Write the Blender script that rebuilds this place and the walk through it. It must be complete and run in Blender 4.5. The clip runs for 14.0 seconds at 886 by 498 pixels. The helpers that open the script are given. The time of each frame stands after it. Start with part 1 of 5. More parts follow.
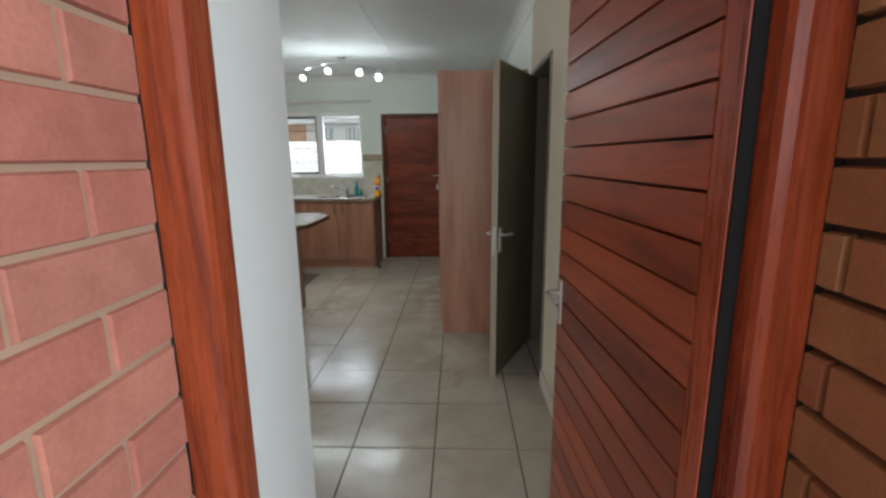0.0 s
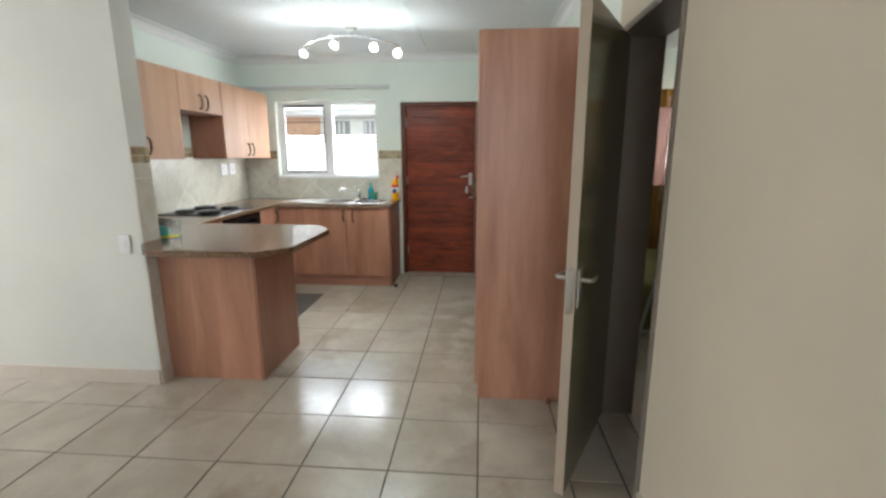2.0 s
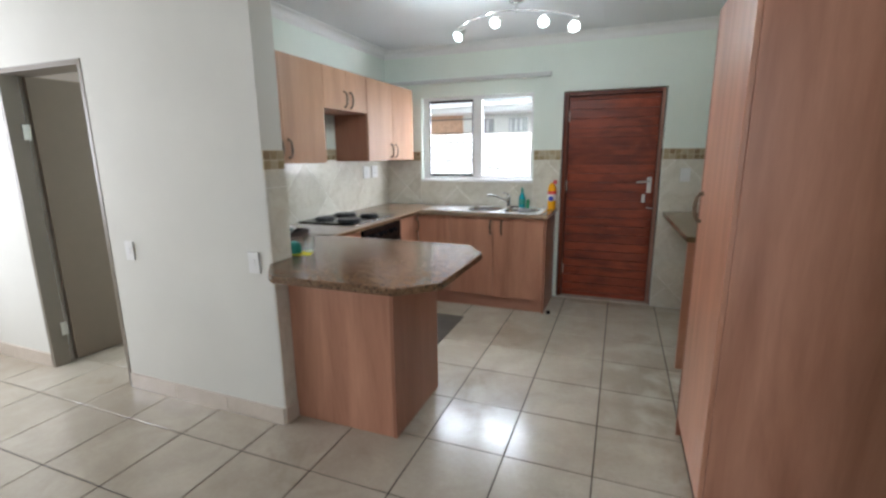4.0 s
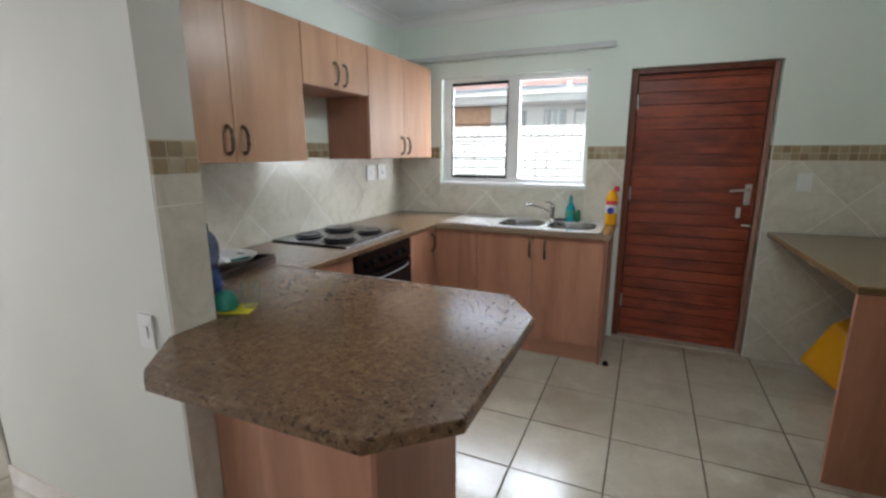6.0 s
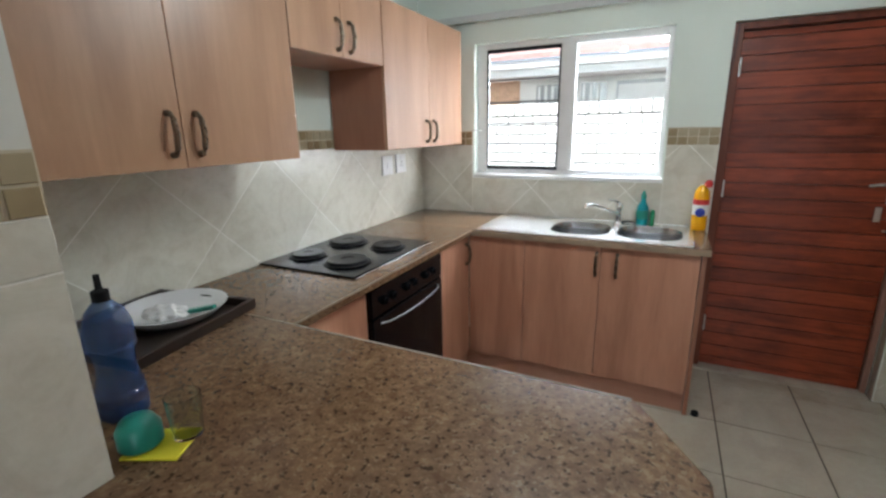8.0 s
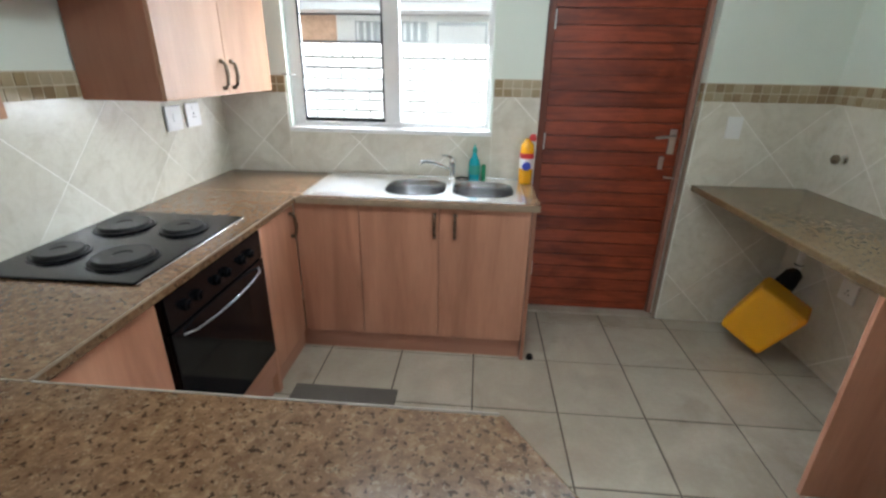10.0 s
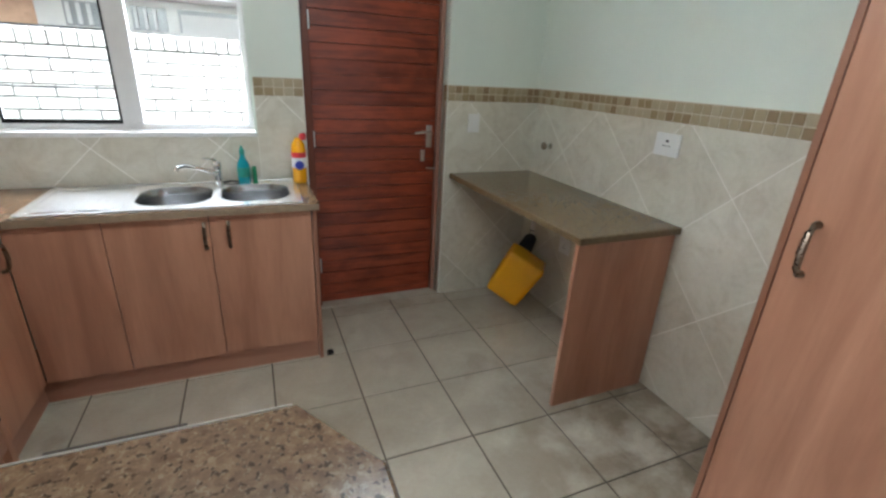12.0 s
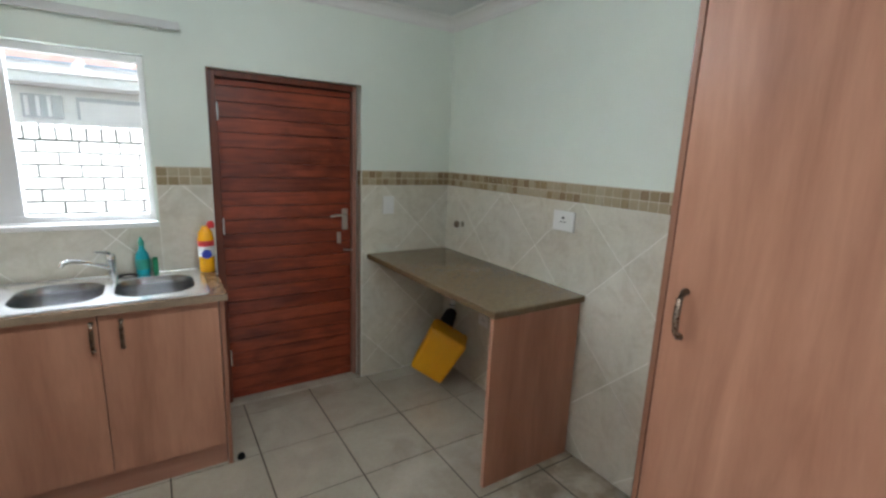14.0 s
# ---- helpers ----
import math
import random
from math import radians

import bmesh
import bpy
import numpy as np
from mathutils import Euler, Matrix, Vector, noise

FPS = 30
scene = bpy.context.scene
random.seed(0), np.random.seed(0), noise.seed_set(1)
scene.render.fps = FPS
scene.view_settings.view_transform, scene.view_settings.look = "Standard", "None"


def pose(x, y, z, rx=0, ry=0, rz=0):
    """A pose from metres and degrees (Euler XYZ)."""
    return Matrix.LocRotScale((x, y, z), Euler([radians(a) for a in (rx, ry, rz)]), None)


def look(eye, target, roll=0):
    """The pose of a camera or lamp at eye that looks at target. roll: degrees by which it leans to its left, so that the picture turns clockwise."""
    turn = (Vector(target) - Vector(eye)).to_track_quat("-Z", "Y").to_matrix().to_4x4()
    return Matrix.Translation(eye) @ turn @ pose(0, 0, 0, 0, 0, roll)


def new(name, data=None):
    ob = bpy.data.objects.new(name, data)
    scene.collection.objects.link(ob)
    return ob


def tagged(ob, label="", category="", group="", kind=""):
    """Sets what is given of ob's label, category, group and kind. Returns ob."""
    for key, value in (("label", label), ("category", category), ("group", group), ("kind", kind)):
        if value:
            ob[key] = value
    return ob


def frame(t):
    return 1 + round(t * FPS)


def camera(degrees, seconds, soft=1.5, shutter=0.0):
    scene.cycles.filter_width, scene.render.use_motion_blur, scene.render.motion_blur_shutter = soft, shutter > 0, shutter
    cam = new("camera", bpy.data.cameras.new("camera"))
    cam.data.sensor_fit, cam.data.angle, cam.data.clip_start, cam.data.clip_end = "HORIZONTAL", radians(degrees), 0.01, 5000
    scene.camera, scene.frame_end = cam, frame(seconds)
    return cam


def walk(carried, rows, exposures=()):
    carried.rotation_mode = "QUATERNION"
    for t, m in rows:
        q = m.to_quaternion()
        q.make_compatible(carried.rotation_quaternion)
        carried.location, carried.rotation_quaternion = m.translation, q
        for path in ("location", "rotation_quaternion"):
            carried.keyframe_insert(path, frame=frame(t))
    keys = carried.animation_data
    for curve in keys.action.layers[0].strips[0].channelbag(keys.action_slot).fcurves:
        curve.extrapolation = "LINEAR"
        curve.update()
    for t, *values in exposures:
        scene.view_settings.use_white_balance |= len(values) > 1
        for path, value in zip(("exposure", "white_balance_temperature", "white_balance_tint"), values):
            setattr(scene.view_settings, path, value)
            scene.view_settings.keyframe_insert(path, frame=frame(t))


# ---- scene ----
cam = camera(89.0, 14.0, soft=2.6)
EXPOSURES = [(0, -0.05, 6050, 8), (0.5, 0.48, 6050, 8), (1, 0.62, 6100, 8), (1.5, 0.72, 6100, 8), (2, 0.72, 6150, 9), (3, 0.56, 6000, 11), (4, 0.50, 5950, 12), (6.5, 0.22, 6050, 11), (9.5, 0.75, 5950, 10), (11, 0.60, 5950, 9), (12.5, 0.54, 6000, 10), (14, 0.42, 5950, 10)]
PATH = [
    (0, (1.085, 0.717, 1.469), (1.017, 2.676, 1.072), -0.6),
    (0.2, (1.075, 0.849, 1.462), (1.022, 2.808, 1.066), -0.7),
    (0.5, (1.081, 1.034, 1.45), (1.039, 2.996, 1.064), -0.5),
    (0.8, (1.071, 1.216, 1.466), (1.029, 3.177, 1.076), -0.7),
    (1, (1.06, 1.332, 1.456), (1.016, 3.293, 1.068), -0.5),
    (1.2, (1.038, 1.451, 1.46), (0.982, 3.411, 1.068), -0.44),
    (1.5, (0.995, 1.61, 1.472), (0.913, 3.568, 1.074), -0.5),
    (1.7, (0.972, 1.688, 1.474), (0.869, 3.645, 1.074), -0.39),
    (2, (0.951, 1.795, 1.476), (0.79, 3.746, 1.066), -0.1),
    (2.2, (0.943, 1.885, 1.482), (0.733, 3.83, 1.068), 0.04),
    (2.5, (0.922, 2.023, 1.492), (0.584, 3.951, 1.079), 0.1),
    (2.7, (0.889, 2.096, 1.496), (0.448, 4.002, 1.079), 0.06),
    (3, (0.805, 2.191, 1.499), (0.294, 4.078, 1.079), -0.1),
    (3.2, (0.731, 2.259, 1.503), (0.207, 4.143, 1.087), -0.26),
    (3.5, (0.635, 2.363, 1.507), (0.022, 4.22, 1.089), -0.5),
    (3.7, (0.605, 2.429, 1.506), (-0.082, 4.26, 1.089), -0.6),
    (4, (0.561, 2.537, 1.498), (-0.15, 4.36, 1.086), -0.6),
    (4.2, (0.5, 2.626, 1.454), (-0.208, 4.459, 1.08), -0.4),
    (6.5, (0.032, 3.725, 1.513), (-0.815, 5.484, 1.078), -0.4),
    (7, (-0.132, 3.89, 1.532), (-1.014, 5.63, 1.093), -0.8),
    (9.5, (-0.324, 4.412, 1.562), (-0.797, 6.216, 0.841), 0.7),
    (9.7, (-0.338, 4.426, 1.573), (-0.691, 6.25, 0.832), 1.08),
    (10, (-0.351, 4.434, 1.589), (-0.487, 6.284, 0.839), 1.02),
    (10.2, (-0.35, 4.434, 1.593), (-0.391, 6.288, 0.844), 1.2),
    (10.5, (-0.345, 4.43, 1.594), (-0.262, 6.282, 0.843), 1.6),
    (10.7, (-0.34, 4.424, 1.594), (-0.179, 6.273, 0.848), 1.68),
    (11, (-0.332, 4.409, 1.595), (-0.007, 6.239, 0.855), 1.77),
    (11.2, (-0.328, 4.394, 1.598), (0.108, 6.203, 0.863), 2.08),
    (11.5, (-0.323, 4.373, 1.602), (0.236, 6.149, 0.87), 2.67),
    (11.7, (-0.318, 4.364, 1.601), (0.327, 6.11, 0.871), 2.92),
    (12, (-0.31, 4.353, 1.599), (0.428, 6.063, 0.873), 3.02),
    (12.5, (-0.297, 4.329, 1.61), (0.62, 5.958, 0.901), 2.88),
    (12.7, (-0.291, 4.32, 1.615), (0.678, 5.926, 0.919), 2.87),
    (13, (-0.283, 4.31, 1.621), (0.739, 5.91, 0.992), 2.95),
    (13.2, (-0.28, 4.306, 1.627), (0.768, 5.915, 1.071), 2.91),
    (13.5, (-0.279, 4.303, 1.636), (0.78, 5.931, 1.159), 2.52),
    (14, (-0.279, 4.316, 1.64), (0.778, 5.966, 1.24), 2.28),
]
walk(cam, [(t, look(eye, target, roll)) for t, eye, target, roll in PATH], EXPOSURES)

# ---- world, sun, lights ----
world = bpy.data.worlds.new("sky_world")
scene.world = world
world.use_nodes = True
wn = world.node_tree
sky = wn.nodes.new("ShaderNodeTexSky")
sky.sky_type = "NISHITA"
sky.sun_disc = False
sky.sun_elevation, sky.sun_rotation = radians(55), radians(200)
sky.dust_density, sky.ozone_density = 3.0, 1.0
wn.nodes["Background"].inputs["Strength"].default_value = 0.15
wn.links.new(sky.outputs["Color"], wn.nodes["Background"].inputs["Color"])


def lamp(name, kind, m, energy, color=(1, 1, 1), size=(1, 1)):
    data = bpy.data.lights.new(name, kind)
    data.energy, data.color = energy, color
    if kind == "AREA":
        data.shape, data.size, data.size_y = "RECTANGLE", size[0], size[1]
    if kind == "POINT":
        data.shadow_soft_size = size[0]
    if kind == "SPOT":
        data.spot_size, data.spot_blend, data.shadow_soft_size = radians(160), 1.0, size[0]
    ob = new(name, data)
    ob.matrix_world = m
    return ob


sun = lamp("sun", "SUN", look((0, 0, 0), (0.3, 0.75, -1.2)), 3.6, (1.0, 0.97, 0.92))
sun.data.angle = radians(12)
lamp("kitchen_window_skylight", "AREA", look((-1.15, 8.06, 2.84), (-0.95, 6.0, 0.9)), 195, (0.92, 0.96, 1.0), (2.3, 1.1))
lamp("yard_daylight", "AREA", look((0.62, 8.02, 1.70), (-1.95, 6.0, 1.2)), 92, (0.96, 0.98, 1.0), (0.95, 1.1))
# Fill lamp for the living room, shining through a window added unseen
lamp("living_room_fill", "AREA", look((-4.72, 3.0, 1.55), (0, 3.0, 1.2)), 50, (1.0, 0.98, 0.99), (1.7, 1.3))
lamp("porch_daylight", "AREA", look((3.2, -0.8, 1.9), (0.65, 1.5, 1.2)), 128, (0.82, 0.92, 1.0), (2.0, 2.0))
lamp("front_door_daylight", "AREA", look((1.42, -1.3, 2.0), (0.95, 4.0, 0.9)), 29, (0.95, 0.98, 1.0), (1.5, 1.6))
lamp("side_room_daylight", "AREA", look((3.8, 7.85, 1.75), (3.6, 4.0, 0.9)), 60, (1.0, 0.97, 0.9), (0.95, 0.95))

lamp("passage_window_daylight", "AREA", look((-2.80, 7.15, 1.5), (-2.80, 4.0, 0.5)), 38, (0.90, 0.95, 1.0), (0.8, 1.1))

# ---- materials ----


class Mat:
    """A small node-tree writer round one Principled shader."""

    def __init__(self, name, color=(0.5, 0.5, 0.5), rough=0.5, metal=0.0, spec=0.5):
        self.m = bpy.data.materials.new(name)
        self.m.use_nodes = True
        self.t = self.m.node_tree
        self.b = self.t.nodes["Principled BSDF"]
        self.b.inputs["Base Color"].default_value = (*color, 1)
        self.b.inputs["Roughness"].default_value = rough
        self.b.inputs["Metallic"].default_value = metal
        self.b.inputs["Specular IOR Level"].default_value = spec

    def node(self, kind, **values):
        n = self.t.nodes.new(kind)
        for k, v in values.items():
            n.inputs[k.replace("_", " ")].default_value = v
        return n

    def link(self, a, b):
        self.t.links.new(a, b)

    def coords(self, scale=(1, 1, 1), world_space=True):
        mapping = self.node("ShaderNodeMapping")
        mapping.inputs["Scale"].default_value = scale
        if world_space:
            geo = self.node("ShaderNodeNewGeometry")
            self.link(geo.outputs["Position"], mapping.inputs["Vector"])
        else:
            co = self.node("ShaderNodeTexCoord")
            self.link(co.outputs["Object"], mapping.inputs["Vector"])
        return mapping.outputs["Vector"]

    def noise(self, vec, scale, detail=4.0, rough=0.6, distort=0.0):
        n = self.node("ShaderNodeTexNoise", Scale=scale, Detail=detail, Roughness=rough, Distortion=distort)
        self.link(vec, n.inputs["Vector"])
        return n.outputs["Fac"]

    def ramp(self, fac, stops):
        n = self.node("ShaderNodeValToRGB")
        while len(n.color_ramp.elements) < len(stops):
            n.color_ramp.elements.new(0.5)
        for e, (p, c) in zip(n.color_ramp.elements, stops):
            e.position, e.color = p, (*c, 1)
        self.link(fac, n.inputs["Fac"])
        return n.outputs["Color"]

    def mix(self, fac, a, b, mode="MIX"):
        n = self.node("ShaderNodeMix")
        n.data_type, n.blend_type = "RGBA", mode
        if isinstance(fac, float):
            n.inputs["Factor"].default_value = fac
        else:
            self.link(fac, n.inputs["Factor"])
        for socket, v in ((n.inputs[6], a), (n.inputs[7], b)):
            if isinstance(v, tuple):
                socket.default_value = (*v, 1)
            else:
                self.link(v, socket)
        return n.outputs[2]

    def remap(self, fac, lo, hi, a=0.0, b=1.0):
        n = self.node("ShaderNodeMapRange")
        n.inputs["From Min"].default_value, n.inputs["From Max"].default_value = a, b
        n.inputs["To Min"].default_value, n.inputs["To Max"].default_value = lo, hi
        self.link(fac, n.inputs["Value"])
        return n.outputs["Result"]

    def color(self, c):
        self.link(c, self.b.inputs["Base Color"])

    def rough(self, r):
        self.link(r, self.b.inputs["Roughness"])

    def bump(self, height, strength=0.2, dist=0.002):
        n = self.node("ShaderNodeBump", Strength=strength, Distance=dist)
        self.link(height, n.inputs["Height"])
        self.link(n.outputs["Normal"], self.b.inputs["Normal"])

    def random(self):
        return self.node("ShaderNodeObjectInfo").outputs["Random"]


def plaster(name, color, var=0.06, rough=0.75):
    m = Mat(name, color, rough, spec=0.35)
    v = m.coords()
    big = m.noise(v, 1.3, 5)
    small = m.noise(v, 60, 3)
    dark = tuple(c * (1 - var) for c in color)
    lite = tuple(min(1, c * (1 + var * 0.5)) for c in color)
    m.color(m.ramp(big, [(0.35, dark), (0.65, lite)]))
    m.bump(small, 0.25, 0.002)
    return m.m


def laminate(name, light, dark, axis="z", rough=0.34, freq=1.0):
    """Printed wood-grain board; the grain runs along the axis."""
    m = Mat(name, light, rough, spec=0.45)
    sc = {"z": (6.5, 6.5, 0.8), "x": (0.4, 5.5, 5.5), "y": (5.5, 0.4, 5.5)}[axis]
    v = m.coords(tuple(s * freq for s in sc))
    a = m.noise(v, 1.2, 4, 0.55, 0.6)
    b = m.noise(m.coords(tuple(s * freq * 9 for s in sc)), 1.0, 3, 0.6, 0.3)
    mid = tuple((p + q) / 2 for p, q in zip(light, dark))
    c1 = m.ramp(a, [(0.32, dark), (0.5, mid), (0.68, light)])
    c2 = m.ramp(b, [(0.35, (0.84, 0.80, 0.78)), (0.62, (1, 1, 1))])
    m.color(m.mix(0.36, c1, c2, "MULTIPLY"))
    m.rough(m.remap(b, rough - 0.06, rough + 0.08))
    m.bump(b, 0.06, 0.0006)
    return m.m


def redwood(name, axis="x", base=(0.27, 0.060, 0.026), dark=(0.12, 0.022, 0.012), rough=0.33, tones=0.85, mottled=False):
    """Varnished red hardwood; each board has its own tone."""
    m = Mat(name, base, rough, spec=0.28)
    sc = {"z": (14, 14, 0.9), "x": (0.9, 14, 14), "y": (14, 0.9, 14)}[axis]
    co = m.node("ShaderNodeTexCoord")
    info = m.node("ShaderNodeObjectInfo")
    add = m.node("ShaderNodeVectorMath")
    add.operation = "ADD"
    comb = m.node("ShaderNodeCombineXYZ")
    mul = m.remap(info.outputs["Random"], 0, 40)
    m.link(mul, comb.inputs["X"])
    m.link(mul, comb.inputs["Y"])
    m.link(co.outputs["Object"], add.inputs[0])
    m.link(comb.outputs["Vector"], add.inputs[1])
    mp = m.node("ShaderNodeMapping")
    mp.inputs["Scale"].default_value = sc
    m.link(add.outputs["Vector"], mp.inputs["Vector"])
    a = m.noise(mp.outputs["Vector"], 1.3, 5, 0.62, 1.2)
    mp2 = m.node("ShaderNodeMapping")
    mp2.inputs["Scale"].default_value = tuple(s * 8 for s in sc)
    m.link(add.outputs["Vector"], mp2.inputs["Vector"])
    b = m.noise(mp2.outputs["Vector"], 1.0, 3)
    lite = tuple(min(1, c * 1.35) for c in base)
    c1 = m.ramp(a, [(0.28, dark), (0.48, base), (0.72, lite)])
    c2 = m.ramp(b, [(0.3, (0.72, 0.68, 0.66)), (0.6, (1, 1, 1))])
    c3 = m.mix(0.6, c1, c2, "MULTIPLY")
    tone = m.ramp(m.random(), [(0.0, (0.42, 0.36, 0.34)), (0.35, (0.80, 0.76, 0.74)), (1.0, (1.0, 1.0, 1.0))])
    c4 = m.mix(tones, c3, tone, "MULTIPLY")
    if mottled:
        blot = m.noise(m.coords((1.0, 1.0, 2.2)), 3.2, 6, 0.65, 0.5)
        c4 = m.mix(0.8, c4, m.ramp(blot, [(0.36, (0.50, 0.44, 0.40)), (0.56, (1, 1, 1)), (0.74, (1.25, 1.2, 1.15))]), "MULTIPLY")
    m.color(c4)
    m.rough(m.remap(b, rough - 0.05, rough + 0.14))
    m.bump(b, 0.12, 0.001)
    return m.m


def tile_mat(name, light, dark, rough=0.22, stains_and_shade=False, spread=0.07):
    m = Mat(name, light, rough, spec=0.7)
    v = m.coords()
    cloud = m.noise(v, 3.2, 6, 0.6, 0.8)
    grain = m.noise(v, 45, 4, 0.6)
    c = m.ramp(cloud, [(0.3, dark), (0.7, light)])
    c = m.mix(0.35, c, m.ramp(grain, [(0.35, (0.86, 0.84, 0.80)), (0.65, (1, 1, 1))]), "MULTIPLY")
    tone = m.ramp(m.random(), [(0, (1 - spread, 0.99 - spread, 0.97 - spread)), (1, (1, 1, 1))])
    if spread > 0.1:
        vein = m.noise(v, 5.5, 7, 0.7, 1.6)
        c = m.mix(0.5, c, m.ramp(vein, [(0.36, (0.80, 0.77, 0.72)), (0.52, (1, 1, 1)), (0.64, (1.06, 1.06, 1.05))]), "MULTIPLY")
    c = m.mix(1.0, c, tone, "MULTIPLY")
    if stains_and_shade:
        s = m.noise(v, 1.7, 6, 0.65, 0.5)
        c = m.mix(0.6, c, m.ramp(s, [(0.28, (0.62, 0.57, 0.50)), (0.42, (1, 1, 1))]), "MULTIPLY")
    if stains_and_shade:
        # Brown grime by the cupboard, spread and deepened to carry its shade too
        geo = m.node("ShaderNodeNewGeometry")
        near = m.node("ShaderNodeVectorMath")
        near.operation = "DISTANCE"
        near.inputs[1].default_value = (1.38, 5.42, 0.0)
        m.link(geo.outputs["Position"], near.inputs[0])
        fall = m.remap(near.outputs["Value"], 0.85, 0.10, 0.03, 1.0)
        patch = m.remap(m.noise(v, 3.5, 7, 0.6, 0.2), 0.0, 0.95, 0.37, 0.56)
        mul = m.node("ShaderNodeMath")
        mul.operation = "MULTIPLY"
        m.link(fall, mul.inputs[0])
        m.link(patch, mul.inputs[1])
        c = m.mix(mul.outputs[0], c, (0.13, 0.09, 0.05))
    m.color(c)
    m.rough(m.remap(cloud, rough - 0.04, rough + 0.08))
    m.bump(grain, 0.03, 0.0006)
    return m.m


def granite(name, k=1.0, tint=(1, 1, 1), soft=0.13):
    """Tan-brown laminate worktop, mottled and peppered with dark and pale flecks."""
    m = Mat(name, (0.3, 0.2, 0.12), 0.30, spec=0.5)
    v = m.coords()
    a = m.noise(v, 44, 4, 0.60, 0.3)
    b = m.noise(v, 72, 2, 0.5, 0.2)
    c = m.noise(v, 70, 2, 0.5, 1.5)
    base = m.ramp(a, [(0.34, (0.155, 0.085, 0.050)), (0.45, (0.205, 0.120, 0.072)), (0.57, (0.27, 0.165, 0.100)), (0.70, (0.35, 0.24, 0.155))])
    dark = m.ramp(b, [(0.36, (0.085, 0.06, 0.045)), (0.415, (1, 1, 1))])
    pale = m.ramp(c, [(0.60, (0, 0, 0)), (0.66, (1, 1, 1))])
    col = m.mix(0.85, base, dark, "MULTIPLY")
    col = m.mix(m.remap(pale, 0.0, 0.40), col, (0.50, 0.40, 0.29))
    col = m.mix(soft, col, (0.255, 0.165, 0.105))
    m.color(m.mix(1.0, col, tuple(k * c for c in tint), "MULTIPLY"))
    m.rough(m.remap(b, 0.15, 0.23))
    m.bump(b, 0.05, 0.0005)
    return m.m


def brick_mat(name, palette, rough=0.85):
    m = Mat(name, palette[0], rough, spec=0.25)
    v = m.coords()
    tone = m.ramp(m.random(), [(i / max(1, len(palette) - 1), c) for i, c in enumerate(palette)])
    cloud = m.noise(v, 9, 5, 0.65, 0.6)
    grain = m.noise(v, 130, 4)
    c = m.mix(0.65, tone, m.ramp(cloud, [(0.3, (0.66, 0.58, 0.55)), (0.68, (1, 1, 1))]), "MULTIPLY")
    c = m.mix(0.4, c, m.ramp(grain, [(0.3, (0.7, 0.66, 0.62)), (0.6, (1, 1, 1))]), "MULTIPLY")
    m.color(c)
    m.bump(grain, 0.5, 0.002)
    return m.m


def metal(name, color=(0.62, 0.62, 0.60), rough=0.28, brushed=True):
    m = Mat(name, color, rough, 1.0)
    if brushed:
        v = m.coords((6, 60, 60), False)
        n = m.noise(v, 2, 3)
        m.rough(m.remap(n, rough - 0.07, rough + 0.12))
    return m.m


def paint(name, color, rough=0.45, metallic=0.0, var=0.05, spec=0.5):
    m = Mat(name, color, rough, metallic, spec)
    v = m.coords((1, 1, 1), False)
    n = m.noise(v, 14, 4)
    m.color(m.ramp(n, [(0.3, tuple(c * (1 - var) for c in color)), (0.7, color)]))
    m.rough(m.remap(n, max(0.02, rough - 0.02), rough + 0.02))
    return m.m


def emit(name, color, strength):
    m = Mat(name, color, 0.5)
    m.b.inputs["Emission Color"].default_value = (*color, 1)
    m.b.inputs["Emission Strength"].default_value = strength
    return m.m


def veil(name, color, alpha):
    m = Mat(name, color, 0.9)
    m.b.inputs["Alpha"].default_value = alpha
    m.b.inputs["Roughness"].default_value = 0.9 if alpha < 0.6 else 0.15
    return m.m


def clear(name, color=(1, 1, 1), rough=0.0, ior=1.45):
    m = Mat(name, color, rough)
    m.b.inputs["Transmission Weight"].default_value = 1.0
    m.b.inputs["IOR"].default_value = ior
    return m.m


